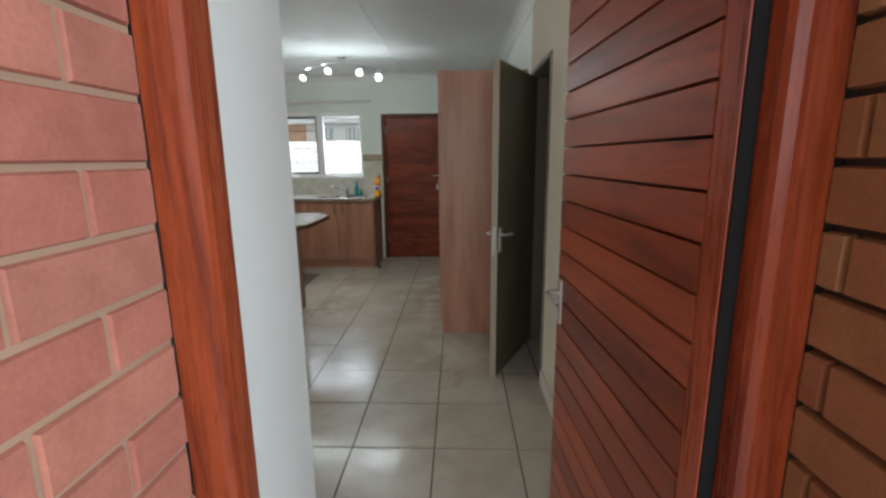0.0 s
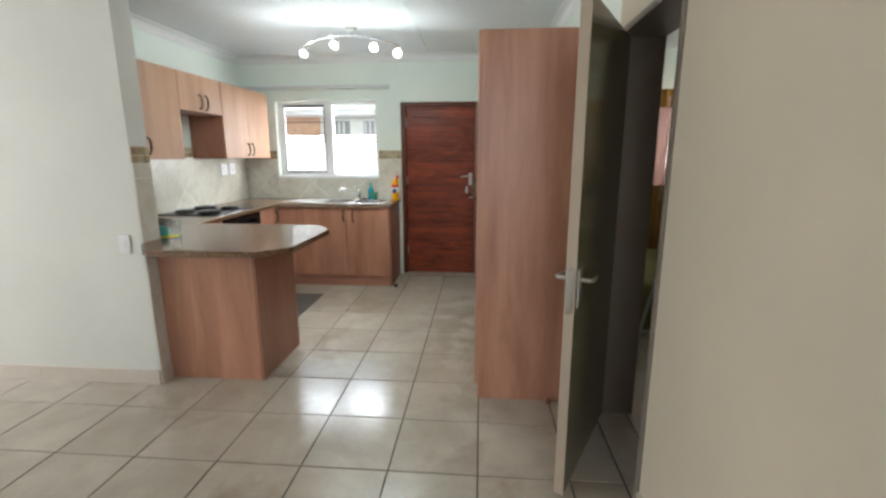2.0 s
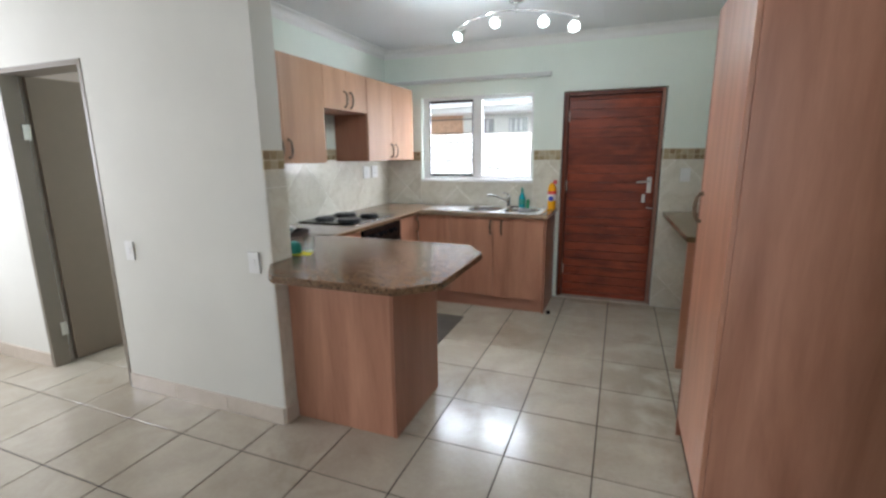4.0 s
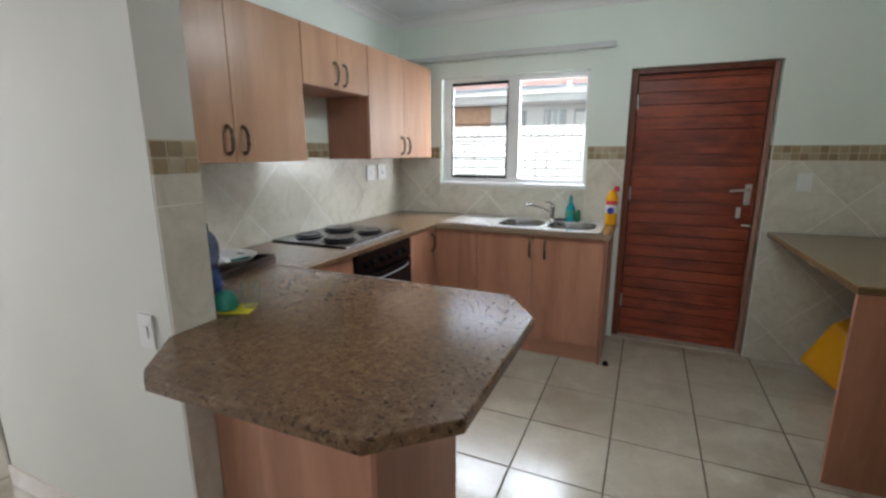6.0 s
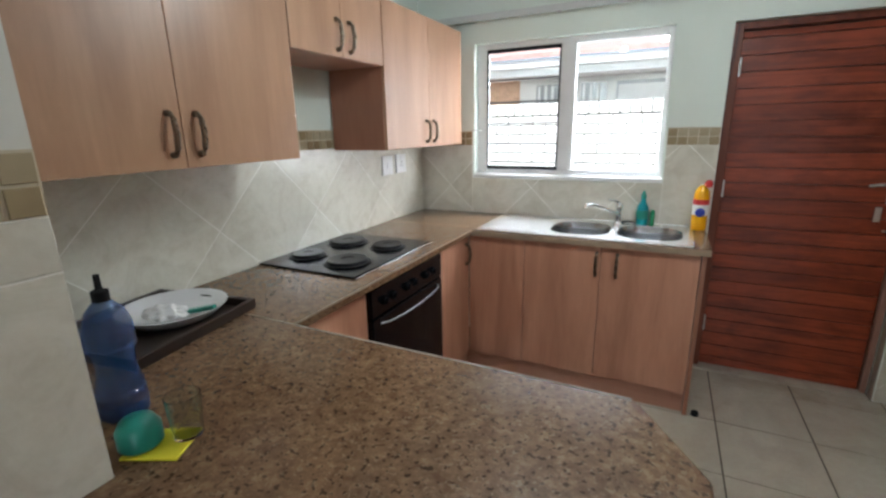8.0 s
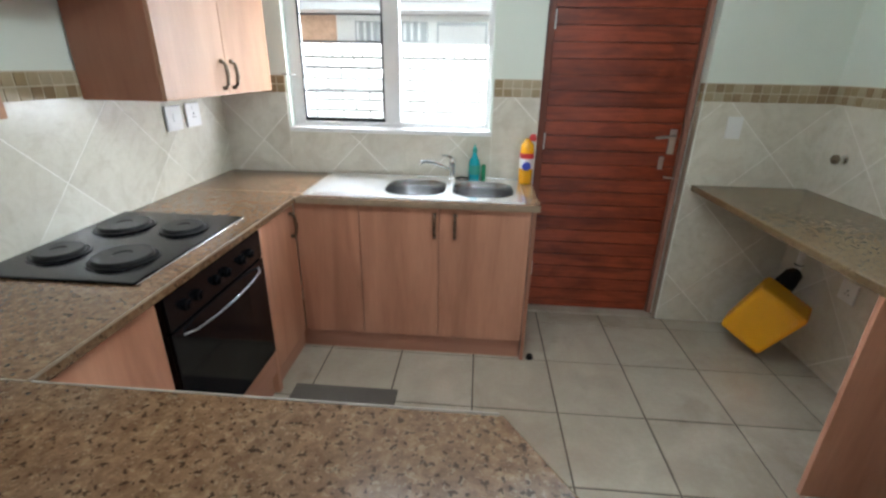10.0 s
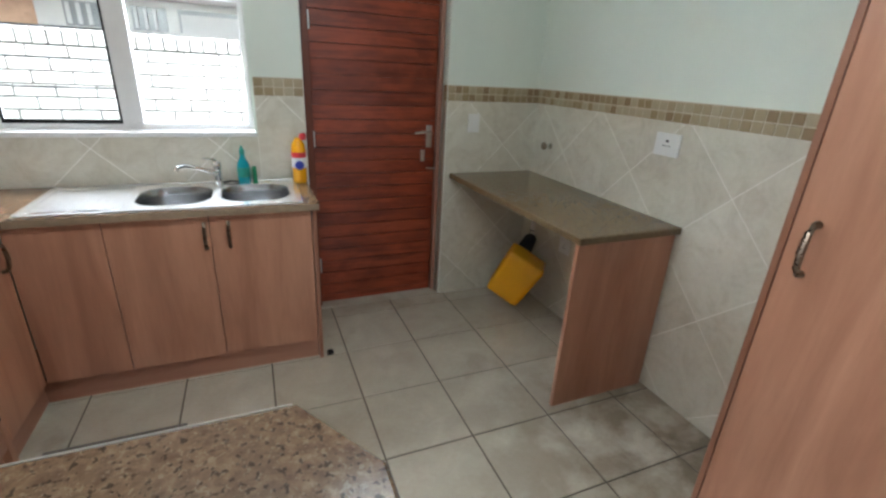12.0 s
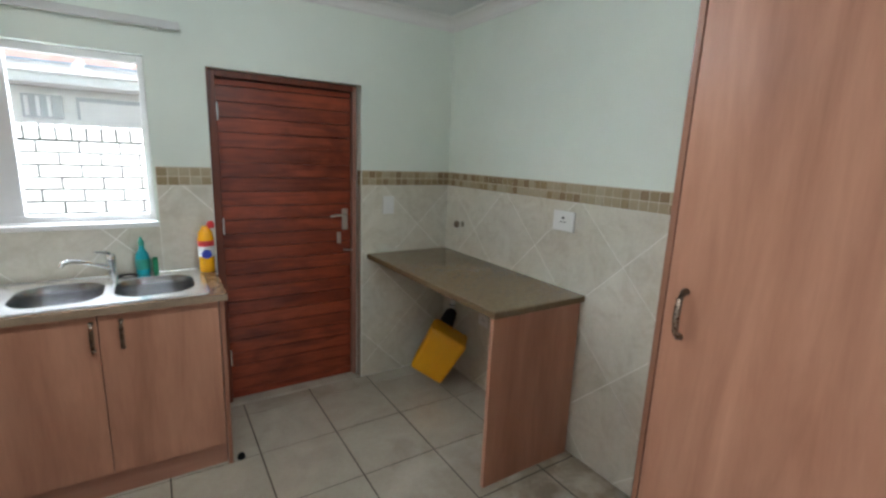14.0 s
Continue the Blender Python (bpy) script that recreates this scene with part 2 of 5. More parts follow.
M = dict(
    wall=plaster("wall_paint", (0.70, 0.695, 0.635), 0.04),
    kitchen_wall=plaster("kitchen_wall_paint", (0.78, 0.845, 0.77), 0.04),
    ceiling=plaster("ceiling_paint", (0.72, 0.73, 0.73), 0.03, 0.55),
    cornice=plaster("cornice_paint", (0.78, 0.78, 0.76), 0.03),
    cream_wall=plaster("cream_wall_paint", (0.58, 0.52, 0.40), 0.04),
    passage_door=paint("brown_passage_door", (0.205, 0.162, 0.115), 0.5),
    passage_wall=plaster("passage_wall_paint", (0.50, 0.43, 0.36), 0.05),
    dark_wood=redwood("dark_frame_wood", "z", (0.17, 0.045, 0.022), (0.06, 0.015, 0.01)),
    dark_paint=paint("brown_frame_paint", (0.12, 0.085, 0.06), 0.4),
    frame_paint=paint("taupe_frame_paint", (0.22, 0.19, 0.15), 0.4),
    olive_door=paint("olive_door_paint", (0.135, 0.120, 0.068), 0.16, 0, 0.02),
    edge_door=paint("beige_door_edge", (0.40, 0.33, 0.25), 0.45),
    white=paint("white_enamel", (0.80, 0.80, 0.79), 0.35),
    plastic=paint("white_plastic", (0.80, 0.80, 0.78), 0.3),
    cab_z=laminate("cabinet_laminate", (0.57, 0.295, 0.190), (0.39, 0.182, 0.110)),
    # Darker tone of the cabinet laminate, for carcasses and some side panels
    cab_dark=laminate("darker_cabinet_laminate", (0.36, 0.17, 0.105), (0.28, 0.12, 0.07)),
    cab_x=laminate("plinth_laminate", (0.48, 0.25, 0.17), (0.38, 0.18, 0.115), "x"),
    cab_y=laminate("plinth_laminate_side", (0.48, 0.25, 0.17), (0.38, 0.18, 0.115), "y"),
    upper=laminate("upper_cabinet_laminate", (0.46, 0.265, 0.16), (0.36, 0.195, 0.115)),
    edge=laminate("cabinet_edging", (0.47, 0.27, 0.17), (0.39, 0.21, 0.13)),
    granite=granite("mottled_worktop", 0.72, (0.98, 0.92, 0.79)),
    # Same worktop again; its olive look under grazing light is put in the tint
    granite_grazing=granite("grazing_lit_worktop", 0.84, (0.84, 0.92, 0.76), 0.6),
    worn_edge=paint("worn_worktop_edge", (0.33, 0.245, 0.165), 0.4, 0, 0.3),
    red_x=redwood("red_hardwood_boards", "x", (0.31, 0.064, 0.028), (0.18, 0.036, 0.018), 0.30, 0.6, True),
    red_y=redwood("red_hardwood_boards_front", "y", (0.285, 0.060, 0.021), (0.135, 0.025, 0.012)),
    red_z=redwood("red_hardwood_posts", "z", (0.265, 0.050, 0.016), (0.095, 0.014, 0.007), 0.24),
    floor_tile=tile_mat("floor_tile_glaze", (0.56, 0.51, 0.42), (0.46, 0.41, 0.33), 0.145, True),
    wall_tile=tile_mat("wall_tile_glaze", (0.76, 0.735, 0.645), (0.68, 0.65, 0.555), 0.18, False, 0.11),
    skirt=tile_mat("skirting_tile_glaze", (0.68, 0.61, 0.53), (0.60, 0.53, 0.45), 0.3),
    grout=plaster("floor_grout", (0.075, 0.062, 0.048), 0.25),
    wall_grout=plaster("wall_grout", (0.86, 0.84, 0.78), 0.04),
    band_grout=plaster("band_grout", (0.58, 0.50, 0.36), 0.08),
    red_brick=brick_mat("red_face_brick", [(0.36, 0.125, 0.088), (0.42, 0.150, 0.102), (0.38, 0.158, 0.110), (0.45, 0.175, 0.116)]),
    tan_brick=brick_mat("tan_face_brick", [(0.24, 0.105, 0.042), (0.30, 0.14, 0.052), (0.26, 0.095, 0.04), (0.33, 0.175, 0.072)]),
    mortar=plaster("brick_mortar", (0.36, 0.225, 0.145), 0.2, 0.95),
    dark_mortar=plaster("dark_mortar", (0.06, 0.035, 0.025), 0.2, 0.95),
    white_brick=brick_mat("painted_brick", [(0.50, 0.49, 0.47), (0.58, 0.57, 0.55), (0.54, 0.53, 0.51)]),
    grey_mortar=plaster("grey_mortar", (0.075, 0.075, 0.07), 0.1, 0.95),
    orange_brick=brick_mat("orange_brick", [(0.78, 0.52, 0.36), (0.82, 0.58, 0.42)]),
    roof=brick_mat("roof_tile_paint", [(0.60, 0.40, 0.36), (0.66, 0.46, 0.41)]),
    rail_grey=paint("greyed_rail_paint", (0.62, 0.63, 0.61), 0.4),
    pale_edge=paint("pale_edge_strip", (0.60, 0.56, 0.50), 0.3, 0, 0.2),
    # White bars get a dark grey here, their backlit shade as colour
    bar_backlit=paint("backlit_bar_grey", (0.10, 0.10, 0.10), 0.5),
    fascia=paint("fascia_paint", (0.78, 0.77, 0.75), 0.6),
    soffit=paint("soffit_paint", (0.82, 0.80, 0.79), 0.7),
    far_window=paint("far_window_glass", (0.40, 0.41, 0.42), 0.2),
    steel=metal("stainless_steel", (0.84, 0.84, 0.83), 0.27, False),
    chrome=metal("chrome", (0.78, 0.78, 0.77), 0.12, False),
    # Bowl steel is the sink steel darkened, so the recesses hold shade
    shaded_steel=metal("shaded_bowl_steel", (0.38, 0.38, 0.385), 0.26, False),
    handle_steel=metal("dull_handle_steel", (0.26, 0.26, 0.26), 0.3),
    satin=metal("satin_nickel", (0.60, 0.59, 0.56), 0.3),
    bronze=metal("aged_handle_metal", (0.22, 0.175, 0.13), 0.26),
    alu=metal("aluminium", (0.66, 0.66, 0.65), 0.4),
    black=paint("black_enamel", (0.004, 0.004, 0.005), 0.16, spec=0.18),
    black_matt=paint("black_cast_iron", (0.009, 0.009, 0.010), 0.36, spec=0.25),
    oven_glass=paint("black_oven_glass", (0.004, 0.004, 0.005), 0.06, spec=0.2),
    rubber=paint("black_rubber", (0.010, 0.010, 0.010), 0.85, spec=0.2),
    glass=clear("window_glass", (0.97, 0.99, 0.98)),
    bulb=emit("lamp_face", (0.80, 1.0, 0.97), 5),
    tube_light=emit("tube_light", (0.95, 1.0, 0.90), 9),
    house_white=plaster("house_plaster", (0.86, 0.85, 0.82), 0.06, 0.9),
    mat_grey=plaster("grey_mat", (0.13, 0.115, 0.10), 0.3, 0.95),
    yellow=paint("yellow_plastic", (0.90, 0.43, 0.006), 0.25),
    yellow_cloth=paint("yellow_sponge", (0.80, 0.70, 0.03), 0.9),
    purple=plaster("purple_fabric", (0.035, 0.018, 0.075), 0.3, 0.95),
    red_cap=paint("red_cap_plastic", (0.62, 0.03, 0.03), 0.35),
    blue_label=paint("blue_label", (0.03, 0.05, 0.35), 0.4),
    jamb_paint=paint("worn_jamb_paint", (0.36, 0.19, 0.14), 0.45),
    green=paint("green_scourer", (0.02, 0.22, 0.10), 0.9),
    teal_liquid=paint("teal_soap", (0.02, 0.32, 0.38), 0.12),
    teal=paint("teal_plastic", (0.02, 0.25, 0.19), 0.3),
    blue_glass=veil("blue_bottle_plastic", (0.020, 0.065, 0.20), 0.62),
    pale_glass=clear("tumbler_glass", (0.9, 0.94, 0.9), 0.02, 1.4),
    porcelain=paint("white_porcelain", (0.80, 0.80, 0.80), 0.15),
    tray=laminate("dark_tray_wood", (0.040, 0.022, 0.016), (0.020, 0.012, 0.009), "y"),
    curtain=plaster("mustard_curtain", (0.42, 0.22, 0.05), 0.2, 0.9),
    sheer=veil("sheer_curtain", (0.82, 0.60, 0.55), 0.78),
    bedspread=plaster("olive_bedspread", (0.24, 0.22, 0.08), 0.2, 0.95),
    ground=plaster("concrete_ground", (0.50, 0.48, 0.45), 0.12, 0.9),
)
MOSAIC = [paint("mosaic_a", (0.36, 0.28, 0.16), 0.25, 0, 0.15), paint("mosaic_b", (0.43, 0.35, 0.22), 0.25, 0, 0.15),
          paint("mosaic_c", (0.47, 0.40, 0.27), 0.25, 0, 0.15), paint("mosaic_d", (0.31, 0.225, 0.13), 0.25, 0, 0.15)]

# ---- mesh helpers ----


def box(bm, x0, y0, z0, x1, y1, z1, bevel=0.0):
    vs = [bm.verts.new((x, y, z)) for z in (z0, z1) for y in (y0, y1) for x in (x0, x1)]
    fs = [bm.faces.new([vs[i] for i in q]) for q in ((0, 2, 3, 1), (4, 5, 7, 6), (0, 1, 5, 4), (2, 6, 7, 3), (0, 4, 6, 2), (1, 3, 7, 5))]
    if bevel:
        es = list({e for f in fs for e in f.edges})
        bmesh.ops.bevel(bm, geom=es, offset=bevel, segments=2, affect="EDGES", profile=0.5)
    return vs


def prism(bm, pts, z0, z1):
    """A straight prism over a polygon in the xy plane, counter-clockwise."""
    lo = [bm.verts.new((x, y, z0)) for x, y in pts]
    hi = [bm.verts.new((x, y, z1)) for x, y in pts]
    n = len(pts)
    bm.faces.new(lo[::-1])
    bm.faces.new(hi)
    for i in range(n):
        bm.faces.new((lo[i], lo[(i + 1) % n], hi[(i + 1) % n], hi[i]))


def lathe(bm, profile, m=Matrix.Identity(4), n=24, closed=False):
    """Turns (radius, height) pairs round the z axis of m."""
    rings = []
    for r, h in profile:
        if r < 1e-6:
            rings.append([bm.verts.new(m @ Vector((0, 0, h)))])
        else:
            rings.append([bm.verts.new(m @ Vector((r * math.cos(2 * math.pi * i / n), r * math.sin(2 * math.pi * i / n), h))) for i in range(n)])
    for a, b in zip(rings, rings[1:]):
        for i in range(n):
            j = (i + 1) % n
            if len(a) == 1 and len(b) == 1:
                continue
            if len(a) == 1:
                bm.faces.new((a[0], b[j], b[i]))
            elif len(b) == 1:
                bm.faces.new((a[i], a[j], b[0]))
            else:
                bm.faces.new((a[i], a[j], b[j], b[i]))
    for ring, flip in ((rings[0], True), (rings[-1], False)):
        if len(ring) > 2:
            bm.faces.new(ring[::-1] if flip else ring)


def tube(bm, pts, r, n=10, squash=1.0):
    """A round bar through points; r may be a list."""
    pts = [Vector(p) for p in pts]
    rs = r if isinstance(r, (list, tuple)) else [r] * len(pts)
    rings = []
    up = Vector((0, 0, 1))
    for i, p in enumerate(pts):
        d = (pts[min(i + 1, len(pts) - 1)] - pts[max(i - 1, 0)]).normalized()
        ref = up if abs(d.dot(up)) < 0.93 else Vector((1, 0, 0))
        u = d.cross(ref).normalized()
        v = d.cross(u).normalized()
        rings.append([bm.verts.new(p + (u * math.cos(a) + v * math.sin(a) * squash) * rs[i]) for a in (2 * math.pi * k / n for k in range(n))])
    for a, b in zip(rings, rings[1:]):
        for i in range(n):
            j = (i + 1) % n
            bm.faces.new((a[i], a[j], b[j], b[i]))
    bm.faces.new(rings[0][::-1])
    bm.faces.new(rings[-1])


def finish(name, bm, material, smooth=False):
    bmesh.ops.recalc_face_normals(bm, faces=bm.faces)
    me = bpy.data.meshes.new(name)
    bm.to_mesh(me)
    bm.free()
    me.materials.append(material)
    if smooth:
        me.polygons.foreach_set("use_smooth", [True] * len(me.polygons))
        me.set_sharp_from_angle(angle=radians(38))
    return me


def part(name, bm, material, parent=None, label="", smooth=False, kind=""):
    ob = new(name, finish(name, bm, material, smooth))
    if parent:
        ob.parent = parent
        ob.matrix_parent_inverse = parent.matrix_basis.inverted()
    return tagged(ob, label, kind=kind)


def thing(name, label, category, at=(0, 0, 0), group=""):
    ob = new(name)
    ob.matrix_basis = pose(*at)
    ob.empty_display_size = 0.1
    return tagged(ob, label, category, group)


def boxpart(name, dims, material, parent, bevel=0.0, label=""):
    bm = bmesh.new()
    box(bm, *dims, bevel)
    return part(name, bm, material, parent, label)


def structure(name, bm, material, label="", category=""):
    ob = part(name, bm, material, None, label, kind="structure")
    return tagged(ob, label, category)


def clip(poly, x0, x1, y0, y1):
    """Cuts a polygon to a rectangle."""
    for axis, lim, keep in ((0, x0, 1), (0, x1, -1), (1, y0, 1), (1, y1, -1)):
        out = []
        for i, p in enumerate(poly):
            q = poly[(i + 1) % len(poly)]
            a, b = (p[axis] - lim) * keep, (q[axis] - lim) * keep
            if a >= 0:
                out.append(p)
            if (a > 0) != (b > 0) and abs(a - b) > 1e-9:
                s = a / (a - b)
                out.append((p[0] + s * (q[0] - p[0]), p[1] + s * (q[1] - p[1])))
        poly = out
        if len(poly) < 3:
            return []
    clean = []
    for p in poly:
        if not clean or (abs(p[0] - clean[-1][0]) + abs(p[1] - clean[-1][1])) > 1e-4:
            clean.append(p)
    if len(clean) > 2 and abs(clean[0][0] - clean[-1][0]) + abs(clean[0][1] - clean[-1][1]) < 1e-4:
        clean.pop()
    area = sum(p[0] * q[1] - q[0] * p[1] for p, q in zip(clean, clean[1:] + clean[:1])) / 2 if len(clean) > 2 else 0
    return clean if abs(area) > 4e-4 else []

# ---- the large structure ----
XR, XL, YB, ZC = 1.63, -1.955, 7.26, 2.60      # kitchen right wall, left wall, back wall, ceiling
YS, XP = 4.36, -1.12                          # stub wall face and its end
LX = -4.6                                     # living room's far wall


def boxes(name, rows, material, label="", category="wall"):
    bm = bmesh.new()
    for r in rows:
        box(bm, *r)
    return structure(name, bm, material, label, category)


floor = boxes("floor", [(-5.4, 1.345, -0.12, 4.9, 7.56, -0.004)], M["grout"], "pale beige ceramic tiled floor with dark grout", "floor")
ground = boxes("ground", [(-60, -60, -0.20, 60, 60, -0.125)], M["ground"], "grey paved ground outside the house", "ground")
boxes("porch_floor", [(-0.6, -1.6, -0.124, 2.8, 1.344, -0.03)], M["ground"], "grey concrete porch slab at the front door", "floor")
boxes("ceiling", [(-5.4, 1.345, ZC, 4.9, 7.56, ZC + 0.12)], M["ceiling"], "white painted ceiling board", "ceiling")

wall_back = boxes("wall_north", [(-5.4, YB, 0, -1.52, YB + 0.22, ZC), (-0.288, YB, 0, 0, YB + 0.22, ZC), (0.918, YB, 0, 2.76, YB + 0.22, ZC),
                                 (-1.52, YB, 0, -0.288, YB + 0.22, 1.222), (-1.52, YB, 2.098, -0.288, YB + 0.22, ZC), (0, YB, 2.08, 0.918, YB + 0.22, ZC),
                                 (2.76, YB, 0, 4.36, YB + 0.22, 1.05), (2.76, YB, 2.05, 4.36, YB + 0.22, ZC), (4.36, YB, 0, 4.9, YB + 0.22, ZC)],
                  M["kitchen_wall"], "pale green painted plaster kitchen wall")
wall_left = boxes("wall_west", [(XL - 0.15, YS + 0.16, 0, XL, YB, ZC)], M["kitchen_wall"], "pale green painted kitchen wall above tiles")
wall_stub = boxes("wall_partition", [(-2.38, YS, 0, XP, YS + 0.155, ZC), (-3.22, YS, 2.06, -2.38, YS + 0.155, ZC), (LX, YS, 0, -3.22, YS + 0.155, ZC)],
                  M["wall"], "off-white painted partition wall with a passage doorway")
wall_right = boxes("wall_east", [(XR, 4.27, 0, XR + 0.21, YB, ZC)], M["kitchen_wall"], "pale green painted kitchen wall above tiles")
boxes("wall_east_entrance", [(XR, 1.445, 0, XR + 0.21, 3.49, ZC), (XR, 3.49, 2.07, XR + 0.21, 4.27, ZC)], M["cream_wall"], "cream painted wall beside the front door")
boxes("wall_entrance", [(LX, 1.46, 0, 0.655, 1.885, ZC)], M["wall"], "white painted thick wall end at the front door")
boxes("wall_front", [(LX, 1.346, 0, 0.44, 1.459, ZC)], M["wall"], "outer skin of the front wall")
boxes("wall_front_east", [(1.80, 1.346, 0, 4.9, 1.444, ZC)], M["wall"], "outer skin of the front wall beyond the door")
# The opening in this unseen wall is added to admit the fill lamp
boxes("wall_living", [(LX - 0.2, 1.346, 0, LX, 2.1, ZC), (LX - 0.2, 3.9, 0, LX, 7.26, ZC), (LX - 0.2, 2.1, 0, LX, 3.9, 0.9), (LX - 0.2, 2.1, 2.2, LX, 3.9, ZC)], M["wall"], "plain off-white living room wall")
boxes("wall_side_room", [(4.7, 1.445, 0, 4.9, YB, ZC), (1.841, 1.446, 0, 4.7, 1.6, ZC)], M["wall"], "plain cream side room wall")
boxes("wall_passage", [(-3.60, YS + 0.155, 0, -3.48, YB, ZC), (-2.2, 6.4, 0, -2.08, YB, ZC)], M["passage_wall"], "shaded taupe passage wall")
boxes("roof_eave", [(-0.6, -0.9, 2.62, 2.8, 1.34, 2.72)], M["soffit"], "dark timber porch ceiling", "ceiling")


def cornice(name, runs):
    """Curved plaster cove along straight runs: (x0, y0, x1, y1, nx, ny), n pointing into the room."""
    bm = bmesh.new()
    prof = [(0.0, 0.0), (0.006, 0.0), (0.010, 0.010)]
    prof += [(0.012 + 0.058 * (1 - math.cos(a)), 0.012 + 0.058 * math.sin(a)) for a in (i * math.pi / 2 / 7 for i in range(8))]
    prof += [(0.078, 0.074), (0.080, 0.080), (0.0, 0.080)]
    for x0, y0, x1, y1, nx, ny in runs:
        rows = []
        for x, y in ((x0, y0), (x1, y1)):
            rows.append([bm.verts.new((x + nx * d, y + ny * d, ZC - 0.080 + h)) for d, h in prof])
        n = len(prof)
        for i in range(n):
            bm.faces.new((rows[0][i], rows[0][(i + 1) % n], rows[1][(i + 1) % n], rows[1][i]))
        bm.faces.new(rows[0])
        bm.faces.new(rows[1][::-1])
    return structure(name, bm, M["cornice"], "white moulded plaster ceiling cornice", "cornice")


cornice("trim_cornice", [(XL, YB, XR, YB, 0, -1), (XL, YS + 0.155, XL, YB, 1, 0), (XR, 1.445, XR, YB, -1, 0), (LX, YS, XP, YS, 0, -1), (XL, YS + 0.155, XP, YS + 0.155, 0, 1), (LX, 1.885, 0.655, 1.885, 0, 1)])

boxes("trim_cover_strip", [(0.326, 1.885, ZC - 0.006, 0.356, YB - 0.081, ZC - 0.0005)], M["ceiling"], "thin painted ceiling joint cover strip", "trim")

# exterior seen through the kitchen window
yard_wall = boxes("yard_wall", [(-8, 8.46, -0.12, 6, 8.66, 1.74)], M["grey_mortar"], "pale painted face-brick boundary wall", "wall")
house = boxes("neighbour_house", [(-9, 11.4, -0.12, 8, 11.6, 2.40)], M["orange_brick"], "orange brick house behind the boundary wall", "house")
boxpart("fascia", (-9, 10.55, 2.22, 8, 10.60, 2.40), M["fascia"], house, 0, "white painted fascia board")
boxpart("gutter", (-9, 10.44, 2.31, 8, 10.549, 2.41), M["fascia"], house, 0.01)
boxpart("soffit", (-9, 10.601, 2.25, 8, 11.399, 2.29), M["soffit"], house)
bm = bmesh.new()
prism(bm, [(-9, 10.4), (8, 10.4), (8, 14.4), (-9, 14.4)], 0, 0.06)
for v in bm.verts:
    v.co.z += 2.42 + (v.co.y - 10.4) * 0.42
part("roof", bm, M["roof"], house, "pale terracotta tiled roof")
boxpart("plaster_wall", (-2.42, 11.36, -0.10, 8, 11.399, 2.245), M["house_white"], house, 0, "pale painted wall section")
for xw, wd in ((-2.15, 0.36), (-1.49, 0.36)):
    w = boxpart("window", (xw, 11.33, 1.90, xw + wd, 11.355, 2.16), M["far_window"], house, 0, "dark window with white burglar bars")
    for i in range(int(wd / 0.10)):
        boxpart("bar", (xw + 0.03 + i * 0.10, 11.29, 1.92, xw + 0.065 + i * 0.10, 11.325, 2.14), M["white"], w)
tagged(house, kind="")
w = boxpart("window", (-1.00, 11.33, 1.90, -0.30, 11.355, 2.16), M["far_window"], house, 0, "wide shaded window with a pale panel")
boxpart("panel", (-0.97, 11.31, 1.88, -0.33, 11.329, 2.11), M["fascia"], w)
house["kind"] = "structure"

# ---- windows ----


def window(name, x0, x1, z0, z1, y, mull, label, side=0.045):
    """A white steel window set in a reveal; y is the inner wall face."""
    w = boxes(name, [(x0, y + 0.03, z0, x1, y + 0.20, z0 + 0.012)], M["white"], label, "window")
    f = [(x0, y + 0.055, z0 + 0.012, x0 + side, y + 0.10, z1), (x1 - 0.03, y + 0.055, z0 + 0.012, x1, y + 0.10, z1),
         (x0 + side, y + 0.055, z1 - 0.04, x1 - 0.03, y + 0.10, z1), (x0 + side, y + 0.055, z0 + 0.012, x1 - 0.03, y + 0.10, z0 + 0.045),
         (mull - 0.05, y + 0.05, z0 + 0.045, mull + 0.05, y + 0.105, z1 - 0.04)]
    for r in f:
        boxpart("window_frame", r, M["white"], w, 0.004)
    boxpart("window_sill", (x0 - 0.012, y - 0.012, z0 - 0.022, x1 + 0.012, y + 0.055, z0 + 0.004), M["white"], w, 0.003)
    for a, b in ((x0 + side, mull - 0.05), (mull + 0.05, x1 - 0.03)):
        p = boxpart("pane", (a + 0.002, y + 0.075, z0 + 0.047, b - 0.002, y + 0.079, z1 - 0.042), M["glass"], w)
        p.visible_shadow = False
    return w


win = window("window_1", -1.52, -0.288, 1.222, 2.098, YB, -0.89, "white-framed kitchen window above the stainless steel sink", 0.078)
# opening sash with dark seals, left light
sash = bmesh.new()
a0, a1, s0, s1 = -1.444, -0.938, 1.262, 2.062
for r in ((a0, s0, a0 + 0.011, s1), (a1 - 0.010, s0, a1, s1), (a0, s1 - 0.024, a1, s1), (a0, s0, a1, s0 + 0.020)):
    box(sash, r[0], YB + 0.048, r[1], r[2], YB + 0.054, r[3])
part("sash_seal", sash, M["rubber"], win, "black rubber sash seal")
for z in (1.438, 1.576, 1.717, 1.863):
    bmb = bmesh.new()
    tube(bmb, [(-1.446, YB + 0.060, z), (-0.936, YB + 0.060, z)], 0.0058, 6)
    part("burglar_bar", bmb, M["bar_backlit"], win, "thin white burglar bar, coloured dark as if backlit")
bm = bmesh.new()
tube(bm, [(-1.545, YB - 0.004, 1.535), (-1.505, YB - 0.022, 1.532), (-1.478, YB + 0.03, 1.53)], 0.005, 6)
part("window_stay", bm, M["satin"], win)
window("window_2", 2.76, 4.36, 1.05, 2.05, YB, 3.56, "white-framed side room window behind a sheer curtain")
